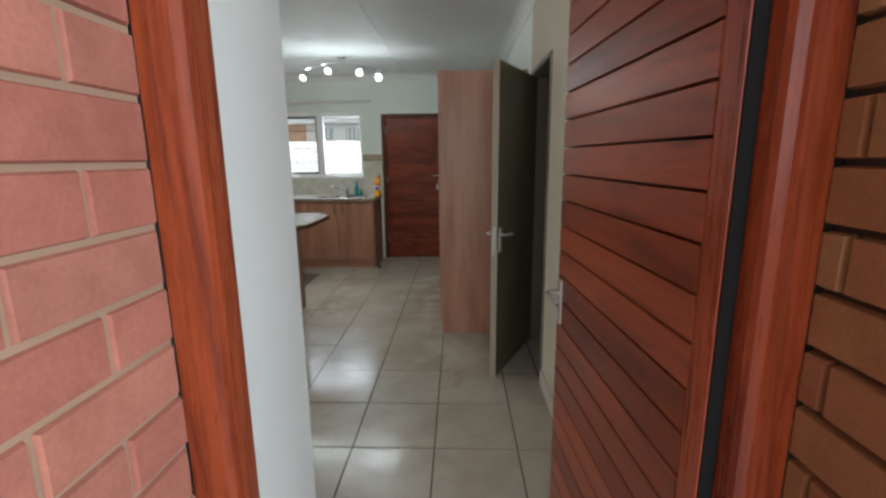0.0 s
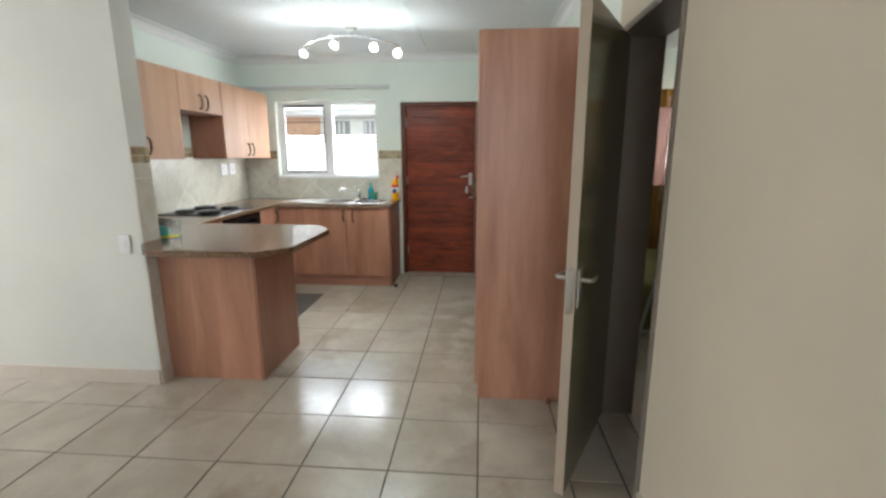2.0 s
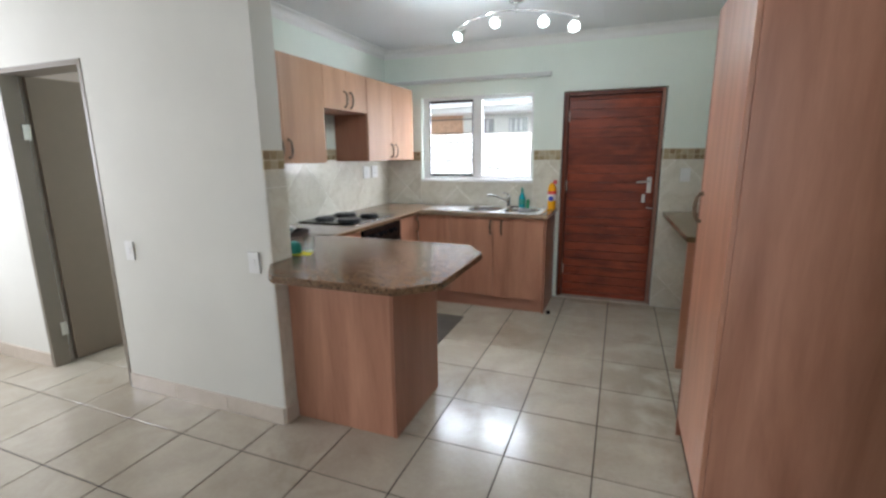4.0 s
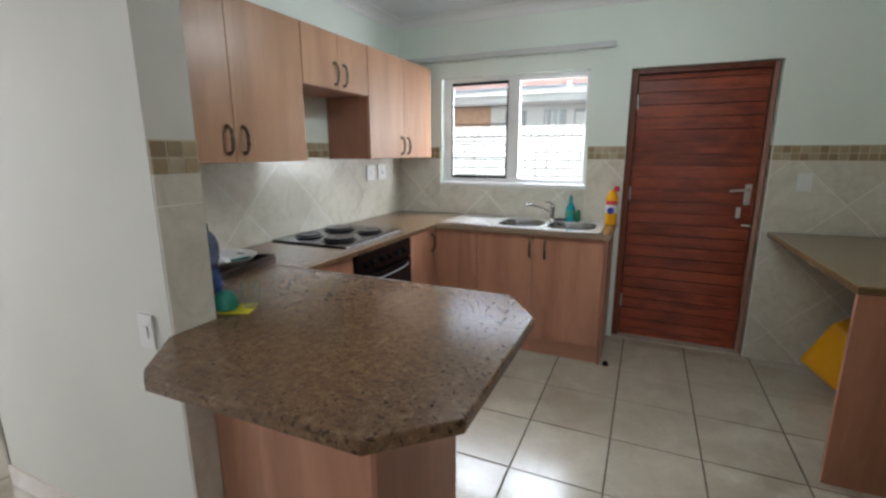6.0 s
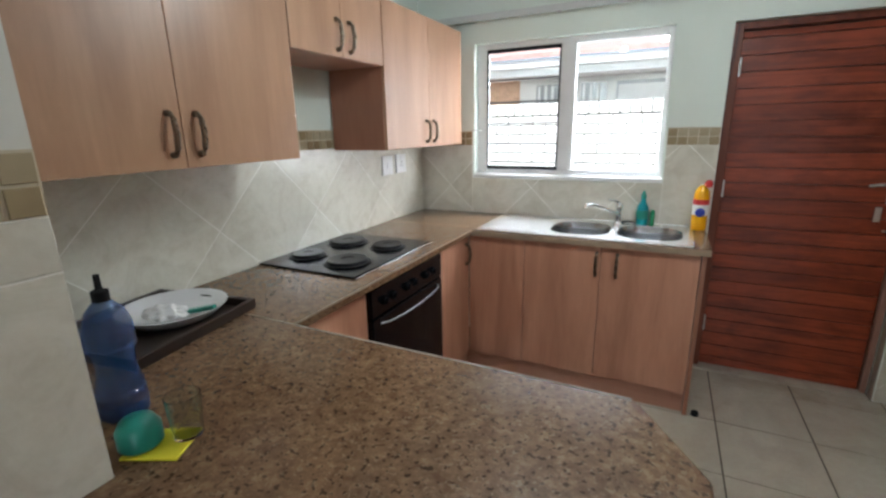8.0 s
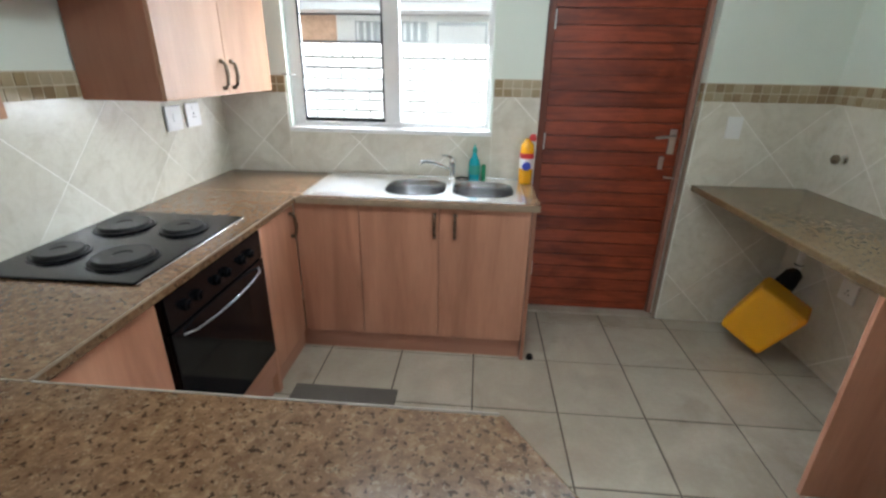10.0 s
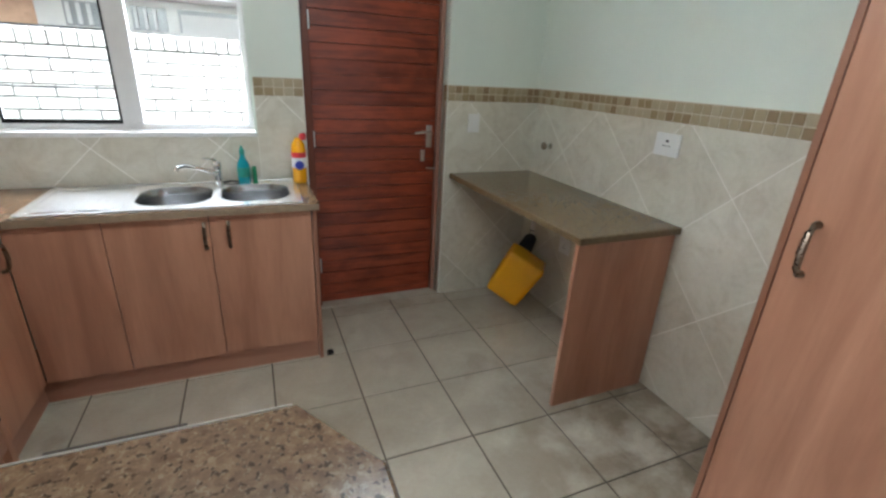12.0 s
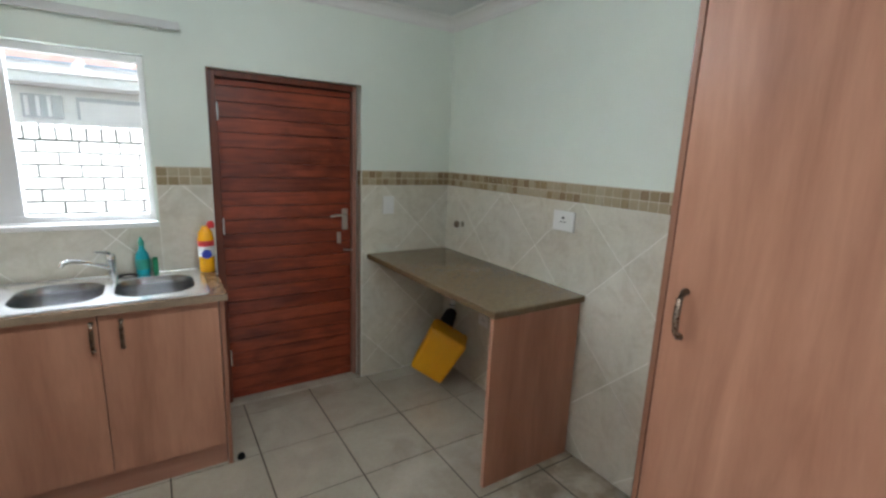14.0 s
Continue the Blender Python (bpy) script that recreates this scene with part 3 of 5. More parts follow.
for i in range(6):
    bmb = bmesh.new()
    tube(bmb, [(2.8, YB + 0.125, 1.15 + i * 0.16), (4.33, YB + 0.125, 1.15 + i * 0.16)], 0.006, 6)
    part("burglar_bar", bmb, M["white"], bpy.data.objects["window_2"])
# Unseen window, added only as the living room lamp's opening
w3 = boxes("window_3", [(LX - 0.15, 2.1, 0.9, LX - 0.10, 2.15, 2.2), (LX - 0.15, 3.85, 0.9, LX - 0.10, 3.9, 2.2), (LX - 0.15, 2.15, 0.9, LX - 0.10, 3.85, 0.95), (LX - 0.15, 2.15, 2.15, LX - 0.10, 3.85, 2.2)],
           M["white"], "unseen window added to let light into the living room", "window")


def lever(parent, m, flip=1, plate_h=0.15, material="satin"):
    """Lever handle with its backplate, on the xz plane of m, facing -y; the lever points to +x * flip."""
    bm = bmesh.new()
    box(bm, -0.021, -0.008, -plate_h / 2, 0.021, 0, plate_h / 2, 0.003)
    bmesh.ops.transform(bm, matrix=m, verts=bm.verts)
    part("lever_plate", bm, M[material], parent)
    bm = bmesh.new()
    tube(bm, [(0, -0.006, 0.035), (0, -0.045, 0.035), (flip * 0.012, -0.053, 0.035), (flip * 0.07, -0.052, 0.034), (flip * 0.115, -0.044, 0.026)],
         [0.009, 0.0085, 0.0085, 0.0078, 0.007], 10)
    bmesh.ops.transform(bm, matrix=m, verts=bm.verts)
    part("lever", bm, M[material], parent, smooth=True)


# ---- back door ----
def boards(door, x0, x1, z0, z1, y0, y1, pitch, joint, material, place=None):
    """Horizontal overlapping boards, each one leaning a little like shiplap."""
    cuts = [z0] + [joint + k * pitch for k in range(-30, 30) if z0 + 0.02 < joint + k * pitch < z1 - 0.02] + [z1]
    for z, z_top in zip(cuts, cuts[1:]):
        h = z_top - z - (0.0016 if place is None else 0.001)
        bm = bmesh.new()
        lean = 0.003 if place is None else 0.0
        pts = [(x0, y0 + lean, z), (x1, y0 + lean, z), (x1, y1, z), (x0, y1, z)]
        top = [(x0, y0, z + h - 0.007), (x1, y0, z + h - 0.007), (x1, y1, z + h - 0.004), (x0, y1, z + h - 0.004)]
        # the front face stands proud at its lower edge
        pts[0], pts[1] = (x0, y0, z), (x1, y0, z)
        top[0], top[1] = (x0, y0 + lean, z + h - 0.004), (x1, y0 + lean, z + h - 0.004)
        if place:
            pts = [(x0, y0, z + 0.003), (x1, y0, z + 0.003), (x1, y1, z + 0.001), (x0, y1, z + 0.001)]
            top = [(x0, y0, z + h - 0.003), (x1, y0, z + h - 0.003), (x1, y1, z + h - 0.001), (x0, y1, z + h - 0.001)]
        lo, hi = [bm.verts.new(p) for p in pts], [bm.verts.new(p) for p in top]
        bm.faces.new(lo[::-1])
        bm.faces.new(hi)
        for i in range(4):
            bm.faces.new((lo[i], lo[(i + 1) % 4], hi[(i + 1) % 4], hi[i]))
        if place:
            bmesh.ops.transform(bm, matrix=place, verts=bm.verts)
        part("board", bm, material, door)


door_back = thing("door_1", "closed red-brown varnished hardwood board back door in a dark frame", "door")
door_back["kind"] = "structure"
DY = YB + 0.085
boxpart("backing", (0.050, DY + 0.023, 0.012, 0.876, DY + 0.045, 2.04), M["dark_wood"], door_back)
boards(door_back, 0.052, 0.872, 0.012, 2.036, DY, DY + 0.022, 0.0880, 1.561, M["red_x"])
# Unseen panel added behind the door to stop lamp light leaking round it
boxpart("weather_board", (0.001, DY + 0.0705, -0.03, 0.9175, DY + 0.080, 2.0795), M["dark_wood"], door_back)
boxpart("threshold", (0.001, YB + 0.003, -0.03, 0.906, DY + 0.07, 0.008), M["floor_tile"], door_back, 0.001, "beige tiled threshold")
boxpart("door_frame", (0.0, DY - 0.045, 0.0085, 0.048, DY + 0.07, 2.078), M["dark_wood"], door_back, 0.003)
boxpart("door_frame", (0.880, DY - 0.025, 0.0085, 0.9075, DY + 0.07, 2.078), M["jamb_paint"], door_back, 0.003)
boxpart("door_frame", (0.049, DY - 0.035, 2.042, 0.879, DY + 0.07, 2.078), M["dark_wood"], door_back, 0.003)
for z in (0.25, 1.12, 1.80):
    bm = bmesh.new()
    lathe(bm, [(0.007, z), (0.007, z + 0.10)], Matrix.Translation((0.054, DY - 0.006, 0)), 10)
    part("hinge", bm, M["satin"], door_back)
lever(door_back, pose(0.828, DY, 1.185), -1, 0.15)
boxpart("lock_plate", (0.770, DY - 0.009, 1.015, 0.800, DY, 1.095), M["satin"], door_back, 0.003)
bm = bmesh.new()
tube(bm, [(0.815, DY - 0.014, 0.968), (0.885, DY - 0.014, 0.962)], 0.006, 8)
part("bolt", bm, M["satin"], door_back)


# ---- front door ----
FY = 1.345
frame_front = thing("door_2", "open red varnished hardwood board front door in a moulded frame", "door")
frame_front["kind"] = "structure"
for sgn, xo in ((1, 0.655), (-1, 1.585)):
    bm = bmesh.new()
    prof = [(0, 0), (0.016, 0), (0.019, 0.005), (0.040, 0.008), (0.044, 0.014), (0.060, 0.018), (0.066, 0.028), (0.066, 0.062), (0.048, 0.063), (0.048, 0.112), (0, 0.112)]
    pts = [(xo + sgn * a, FY + b) for a, b in prof]
    if sgn < 0:
        pts = pts[::-1]
    prism(bm, pts, 0, 2.16)
    part("door_frame", bm, M["red_z"], frame_front)
boxpart("door_frame", (0.724, FY, 2.09, 1.516, FY + 0.112, 2.16), M["red_x"], frame_front, 0.004)
leaf = thing("door_leaf", "", "")
ang = math.degrees(math.atan2(2.290 - 1.468, 1.468 - 1.513))
LM = pose(1.513, 1.468, 0, 0, 0, ang)         # local x runs from hinge to free edge, local +y faces the passage side
for nm, d in (("stile", (-0.054, -0.022, 0.012, 0.003, 0.022, 2.045)), ("lock_stile", (0.800, -0.021, 0.012, 0.828, -0.0035, 2.045)), ("backing", (0.004, -0.021, 0.013, 0.799, 0.002, 2.044))):
    bm = bmesh.new()
    box(bm, *d, 0.002)
    bmesh.ops.transform(bm, matrix=LM, verts=bm.verts)
    part(nm, bm, {"stile": M["red_z"], "lock_stile": M["red_z"], "backing": M["rubber"]}[nm], leaf)
boards(leaf, -0.828, -0.004, 0.014, 2.043, -0.024, -0.003, 0.0877, 1.586, M["red_y"], LM @ pose(0, 0, 0, 0, 0, 180))
lever(leaf, LM @ pose(0.795, 0.022, 0.965, 0, 0, 180), 1, 0.16)
# Black strip added where the hinge rebate lies in shade
boxpart("door_seal", (1.497, 1.4080, 0.012, 1.5365, 1.4125, 2.088), M["rubber"], leaf, 0, "black strip standing for the shaded hinge rebate")
leaf.name = "leaf"
leaf.parent = frame_front

# ---- side room door ----
door3 = thing("door_3", "open taupe flush door with lever handles beside the tall cupboard", "door")
door3["kind"] = "structure"
HX, HY = 1.655, 4.235
ang3 = math.degrees(math.atan2(3.56 - HY, 1.315 - HX))
L3 = pose(HX, HY, 0, 0, 0, ang3)
bm = bmesh.new()
box(bm, 0.0, -0.020, 0.01, 0.755, 0.020, 2.035, 0.002)
bmesh.ops.transform(bm, matrix=L3, verts=bm.verts)
part("door_panel", bm, M["olive_door"], door3, "olive-brown painted door panel")
bm = bmesh.new()
box(bm, 0.7555, -0.0205, 0.01, 0.760, 0.0205, 2.035)
bmesh.ops.transform(bm, matrix=L3, verts=bm.verts)
part("door_edge", bm, M["edge_door"], door3, "unpainted beige door edge")
bm = bmesh.new()
box(bm, 0.7605, -0.013, 0.845, 0.7625, 0.013, 1.035)
bmesh.ops.transform(bm, matrix=L3, verts=bm.verts)
part("lock_face", bm, M["chrome"], door3)
lever(door3, L3 @ pose(0.71, -0.020, 0.945), -1, 0.16)
lever(door3, L3 @ pose(0.71, 0.020, 0.945, 0, 0, 180), 1, 0.16)
for r in ((XR - 0.008, 3.490, 0, XR + 0.216, 3.520, 2.07), (XR - 0.008, 4.240, 0, XR + 0.216, 4.270, 2.07), (XR - 0.008, 3.521, 2.04, XR + 0.216, 4.239, 2.07)):
    boxpart("door_frame", r, M["frame_paint"], door3, 0.002)

# ---- passage doorway ----
door4 = thing("door_4", "open taupe flush passage door with steel hinges", "door")
door4["kind"] = "structure"
for r in ((-3.22, YS - 0.012, 0, -3.185, YS + 0.095, 2.06), (-2.41, YS - 0.004, 0, -2.38, YS + 0.159, 2.06), (-3.184, YS - 0.004, 2.03, -2.411, YS + 0.159, 2.06)):
    boxpart("door_frame", r, M["frame_paint"], door4, 0.002)
L4 = pose(-3.195, YS + 0.130, 0, 0, 0, 87)
bm = bmesh.new()
box(bm, 0.0, -0.02, 0.01, 0.78, 0.02, 2.035, 0.002)
bmesh.ops.transform(bm, matrix=L4, verts=bm.verts)
part("door_panel", bm, M["passage_door"], door4, "brown painted door panel")
for z in (0.22, 1.62):
    boxpart("hinge", (-3.184, YS + 0.062, z, -3.178, YS + 0.104, z + 0.10), M["satin"], door4)

# ---- skirting tiles ----
skirting = thing("baseboard", "beige ceramic skirting tiles along the painted walls", "skirting")
skirting["kind"] = "structure"


def skirt_run(x0, y0, x1, y1, nx, ny, step=0.42):
    n = max(1, round(math.hypot(x1 - x0, y1 - y0) / step))
    for i in range(n):
        a, b = i / n, (i + 1) / n
        p, q = (x0 + (x1 - x0) * a, y0 + (y1 - y0) * a), (x0 + (x1 - x0) * b, y0 + (y1 - y0) * b)
        ux, uy = (q[0] - p[0]), (q[1] - p[1])
        L = math.hypot(ux, uy)
        ux, uy = ux / L * 0.0015, uy / L * 0.0015
        xs, ys = sorted((p[0] + ux, q[0] - ux + nx * 0.012)) if nx else sorted((p[0] + ux, q[0] - ux)), sorted((p[1] + uy, q[1] - uy + ny * 0.012)) if ny else sorted((p[1] + uy, q[1] - uy))
        if nx:
            xs = sorted((p[0], p[0] + nx * 0.012))
        if ny:
            ys = sorted((p[1], p[1] + ny * 0.012))
        boxpart("tile", (xs[0], ys[0], 0, xs[1], ys[1], 0.100), M["skirt"], skirting, 0.0012)


skirt_run(-2.378, YS, XP, YS, 0, -1)
skirt_run(LX, YS, -3.223, YS, 0, -1)
skirt_run(XR, 1.46, XR, 3.488, -1, 0)
skirt_run(XP, YS, XP, YS + 0.105, 1, 0)
skirt_run(LX, 1.885, 0.655, 1.885, 0, 1)
skirt_run(0.655, 1.47, 0.655, 1.885, 1, 0)

# ---- kitchen units ----
CT, CH = 0.945, 0.035       # worktop height and thickness
CB = CT - CH


def bow_handle(parent, m, length=0.125, material="bronze"):
    """A bow handle standing upright on the xz plane of m, facing -y."""
    bm = bmesh.new()
    h = length / 2
    pts = [(0, 0, -h), (0, -0.012, -h * 0.98), (0, -0.026, -h * 0.72), (0, -0.032, 0), (0, -0.026, h * 0.72), (0, -0.012, h * 0.98), (0, 0, h)]
    tube(bm, pts, [0.011, 0.0095, 0.0085, 0.0095, 0.0085, 0.0095, 0.011], 8)
    bmesh.ops.transform(bm, matrix=m, verts=bm.verts)
    return part("handle", bm, M[material], parent, "bronze-coloured metal bow handle", smooth=True)


def face_y(x, y, z):
    return pose(x, y, z)


def face_x(x, y, z):
    return pose(x, y, z, 0, 0, 90)


# sink run: fronts on y = 6.675
YF = 6.678
u = thing("base_cabinet", "pinkish beech laminate sink cabinet with two doors, under the steel sink", "cabinet", group="kitchen base cabinets")
boxpart("body", (-1.30, YF + 0.020, 0.125, -0.060, YB - 0.012, 0.775), M["cab_dark"], u)
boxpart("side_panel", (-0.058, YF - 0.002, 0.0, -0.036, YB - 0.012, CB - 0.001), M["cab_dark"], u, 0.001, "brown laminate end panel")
boxpart("plinth", (-1.352, YF + 0.028, 0.0, -0.060, YF + 0.046, 0.122), M["cab_x"], u, 0.001)
boxpart("filler_panel", (-1.3205, YF, 0.128, -0.972, YF + 0.018, CB - 0.004), M["cab_z"], u, 0.0015)
for a, b, hx in ((-0.968, -0.542, -0.562), (-0.538, -0.062, -0.455)):
    d = boxpart("door", (a, YF, 0.128, b, YF + 0.018, CB - 0.004), M["cab_z"], u, 0.0018)
    bow_handle(d, face_y(hx, YF, 0.808))

# left run: fronts on x = -1.32
XF = -1.322
u = thing("base_cabinet", "narrow beech laminate cabinet between the oven and the sink cabinet", "cabinet", group="kitchen base cabinets")
boxpart("body", (XL + 0.012, 6.300, 0.125, XF - 0.020, YF - 0.005, CB - 0.001), M["cab_dark"], u)
d = boxpart("door", (XF - 0.018, 6.302, 0.128, XF, YF - 0.006, CB - 0.004), M["cab_z"], u, 0.0018)
bow_handle(d, face_x(XF, 6.62, 0.80))
boxpart("plinth", (XF - 0.046, 6.300, 0.0, XF - 0.028, YF + 0.027, 0.122), M["cab_y"], u, 0.001)

u = thing("oven_housing", "beech laminate housing round the built-in oven", "cabinet")
boxpart("side_panel", (XL + 0.012, 6.262, 0.0, XF, 6.298, CB - 0.001), M["cab_z"], u, 0.001)
boxpart("side_panel", (XL + 0.012, 5.585, 0.0, XF - 0.02, 5.603, CB - 0.001), M["cab_z"], u, 0.001)
boxpart("rail", (XF - 0.018, 5.604, 0.125, XF - 0.001, 6.261, 0.255), M["cab_y"], u, 0.001, "laminate panel below the oven")
boxpart("plinth", (XF - 0.046, 5.19, 0.0, XF - 0.028, 6.261, 0.122), M["cab_y"], u, 0.001)

u = thing("base_cabinet", "beech laminate cabinet beside the oven at the peninsula corner", "cabinet", group="kitchen base cabinets")
boxpart("body", (XL + 0.012, 5.16, 0.125, XF - 0.020, 5.582, CB - 0.001), M["cab_dark"], u)
boxpart("door", (XF - 0.018, 5.165, 0.128, XF, 5.580, CB - 0.004), M["cab_z"], u, 0.0018)

ov = thing("oven", "black built-in electric oven with glass door and curved metal handle", "oven")
boxpart("body", (XL + 0.03, 5.608, 0.262, XF - 0.006, 6.258, CB - 0.006), M["black"], ov)
boxpart("control_panel", (XF - 0.005, 5.606, 0.775, XF + 0.010, 6.260, CB - 0.010), M["black"], ov, 0.003, "black enamel control panel")
boxpart("oven_door", (XF - 0.005, 5.606, 0.262, XF + 0.012, 6.260, 0.768), M["oven_glass"], ov, 0.004, "glossy black oven door glass")
for i, y in enumerate((5.70, 5.77, 5.89, 5.96, 6.08, 6.15)):
    bm = bmesh.new()
    lathe(bm, [(0.021, 0), (0.020, 0.012), (0.014, 0.016), (0.013, 0.026), (0.0, 0.027)], pose(XF + 0.010, y, 0.832, 0, 90, 0), 18)
    part("knob", bm, M["black"], ov, smooth=True)
bm = bmesh.new()
tube(bm, [(XF + 0.012, 5.66, 0.738), (XF + 0.035, 5.70, 0.737), (XF + 0.048, 5.80, 0.735), (XF + 0.052, 5.933, 0.733), (XF + 0.048, 6.07, 0.735), (XF + 0.035, 6.17, 0.737), (XF + 0.012, 6.21, 0.738)], 0.0045, 10)
part("handle", bm, M["handle_steel"], ov, "curved brushed metal handle", smooth=True)

hob = thing("hob", "black enamel hob with four solid plates set in the worktop", "hob", (0, 0, 0))
boxpart("hob_plate", (-1.941, 5.602, CT + 0.0005, -1.387, 6.283, CT + 0.010), M["black"], hob, 0.004)
for a, (x, y, r) in enumerate(((-1.805, 5.790, 0.076), (-1.555, 5.775, 0.094), (-1.790, 6.085, 0.094), (-1.535, 6.085, 0.076))):
    bm = bmesh.new()
    lathe(bm, [(r + 0.012, 0), (r + 0.011, 0.005), (r + 0.002, 0.006), (r, 0.016), (r * 0.96, 0.020), (r * 0.34, 0.0195), (r * 0.30, 0.0165), (0.0, 0.0165)], pose(x, y, CT + 0.0095), 32)
    p = part("hot_plate", bm, M["black_matt"], hob, "dark cast-iron hot plate", smooth=True)
    bm = bmesh.new()
    lathe(bm, [(r + 0.018, 0), (r + 0.017, 0.0035), (r + 0.0125, 0.0035), (r + 0.012, 0.0)], pose(x, y, CT + 0.0096), 32)
    part("trim_ring", bm, M["black"], p, smooth=True)
bm = bmesh.new()
tube(bm, [(-1.386, 5.604, CT + 0.003), (-1.386, 6.281, CT + 0.003)], 0.0022, 6)
part("hob_trim", bm, M["steel"], hob)

# worktops
wt = thing("worktop", "mottled brown worktop of the peninsula with cut corners", "worktop", group="kitchen worktops")
bm = bmesh.new()
prism(bm, [(-1.118, 4.345), (-0.985, 4.185), (-0.930, 4.150), (-0.300, 4.160), (-0.142, 4.310), (-0.142, 4.950), (-0.275, 5.155), (-1.300, 5.155), (-1.943, 5.155), (-1.943, 4.528), (-1.118, 4.528)], CB, CT)
es = [e for e in bm.edges if abs(e.verts[0].co.z - e.verts[1].co.z) < 1e-5 and e.verts[0].co.z > CB + 0.01]
bmesh.ops.bevel(bm, geom=es, offset=0.006, segments=3, affect="EDGES", profile=0.5)
part("slab", bm, M["granite"], wt)
rim = [(-1.118, 4.345), (-0.985, 4.185), (-0.930, 4.150), (-0.300, 4.160), (-0.142, 4.310), (-0.142, 4.950), (-0.275, 5.155), (-1.296, 5.155)]
for p, q in zip(rim, rim[1:]):
    L = math.hypot(q[0] - p[0], q[1] - p[1])
    bm = bmesh.new()
    box(bm, 0.002, -0.0015, CB + 0.002, L - 0.002, -0.0002, CT - 0.0065)
    bmesh.ops.transform(bm, matrix=pose(p[0], p[1], 0, 0, 0, math.degrees(math.atan2(q[1] - p[1], q[0] - p[0]))), verts=bm.verts)
    part("edge_band", bm, M["granite"], wt)

boxpart("edge_strip", (-1.290, 5.1562, CT - 0.008, -0.285, 5.1585, CT + 0.0008), M["pale_edge"], wt, 0, "pale worn back edge strip")

wt = thing("worktop", "mottled brown worktop with the hob, along the tiled wall", "worktop", group="kitchen worktops")
boxpart("slab", (-1.943, 5.157, CB, -1.300, 6.738, CT), M["granite"], wt, 0.004)
boxpart("joint_strip", (-1.943, 5.1535, CT - 0.003, -1.301, 5.1585, CT + 0.0012), M["worn_edge"], wt, 0.0, "pale worn joint strip")
boxpart("joint_strip", (-1.943, 6.7365, CT - 0.003, -1.301, 6.7405, CT + 0.0012), M["worn_edge"], wt)
boxpart("edge_band", (-1.301, 5.157, CT - 0.006, -1.2975, 6.66, CT + 0.0008), M["worn_edge"], wt, 0, "pale worn front edge")

wt = thing("worktop", "mottled brown worktop holding the steel double sink", "worktop", group="kitchen worktops")


def holed_slab(bm, outer, inner, z0, z1):
    """A slab with one opening."""
    rings = {}
    for z in (z0, z1):
        loops = []
        edges = []
        for pts in (outer, inner):
            vs = [bm.verts.new((x, y, z)) for x, y in pts]
            edges += [bm.edges.new((vs[i], vs[(i + 1) % len(vs)])) for i in range(len(vs))]
            loops.append(vs)
        bmesh.ops.triangle_fill(bm, use_beauty=True, edges=edges)
        rings[z] = loops
    for lo, hi in zip(rings[z0], rings[z1]):
        for i in range(len(lo)):
            j = (i + 1) % len(lo)
            bm.faces.new((lo[i], lo[j], hi[j], hi[i]))


bm = bmesh.new()
holed_slab(bm, [(-1.943, 6.741), (-1.2995, 6.741), (-1.2995, 6.658), (-0.022, 6.658), (-0.022, 7.248), (-1.943, 7.248)],
           [(-0.885, 6.735), (-0.125, 6.735), (-0.125, 7.165), (-0.885, 7.165)], CB, CT)
part("slab", bm, M["granite"], wt)
boxpart("edge_band", (-1.297, 6.6545, CB + 0.001, -0.022, 6.6575, CT - 0.002), M["worn_edge"], wt)


def rounded(x0, y0, x1, y1, r, n=6):
    pts = []
    for cx, cy, a0 in ((x1 - r, y1 - r, 0), (x0 + r, y1 - r, 90), (x0 + r, y0 + r, 180), (x1 - r, y0 + r, 270)):
        for i in range(n + 1):
            a = radians(a0 + 90 * i / n)
            pts.append((cx + r * math.cos(a), cy + r * math.sin(a)))
    return pts


def loft(bm, loops):
    rings = [[bm.verts.new(p) for p in lp] for lp in loops]
    n = len(rings[0])
    for a, b in zip(rings, rings[1:]):
        for i in range(n):
            bm.faces.new((a[i], a[(i + 1) % n], b[(i + 1) % n], b[i]))
    return rings


sink = thing("sink", "stainless steel inset sink with two bowls and a ribbed drainer", "sink")
bowls = [(-0.865, 6.755, -0.525, 7.125), (-0.485, 6.755, -0.145, 7.125)]
bm = bmesh.new()
SZ = CT + 0.004
outer = [bm.verts.new((x, y, SZ)) for x, y in rounded(-1.275, 6.680, -0.095, 7.215, 0.03)]
edges = [bm.edges.new((outer[i], outer[(i + 1) % len(outer)])) for i in range(len(outer))]
holes = []
for b in bowls:
    ring = [bm.verts.new((x, y, SZ)) for x, y in rounded(*b, 0.125)]
    edges += [bm.edges.new((ring[i], ring[(i + 1) % len(ring)])) for i in range(len(ring))]
    holes.append(ring)
bmesh.ops.triangle_fill(bm, use_beauty=True, edges=edges)
low = [bm.verts.new((v.co.x + (0.004 if v.co.x > -0.7 else -0.004), v.co.y + (0.004 if v.co.y > 6.95 else -0.004), CT + 0.0004)) for v in outer]
for i in range(len(outer)):
    j = (i + 1) % len(outer)
    bm.faces.new((outer[i], outer[j], low[j], low[i]))
part("sink_top", bm, M["steel"], sink)
bm = bmesh.new()
ring = rounded(-1.275, 6.680, -0.095, 7.215, 0.03)
tube(bm, [(x, y, SZ + 0.0005) for x, y in ring] + [(ring[0][0], ring[0][1], SZ + 0.0005)], 0.0035, 6)
part("sink_rim", bm, M["chrome"], sink, smooth=True)
bm = bmesh.new()
ring = rounded(-1.245, 6.735, -0.895, 7.145, 0.035)
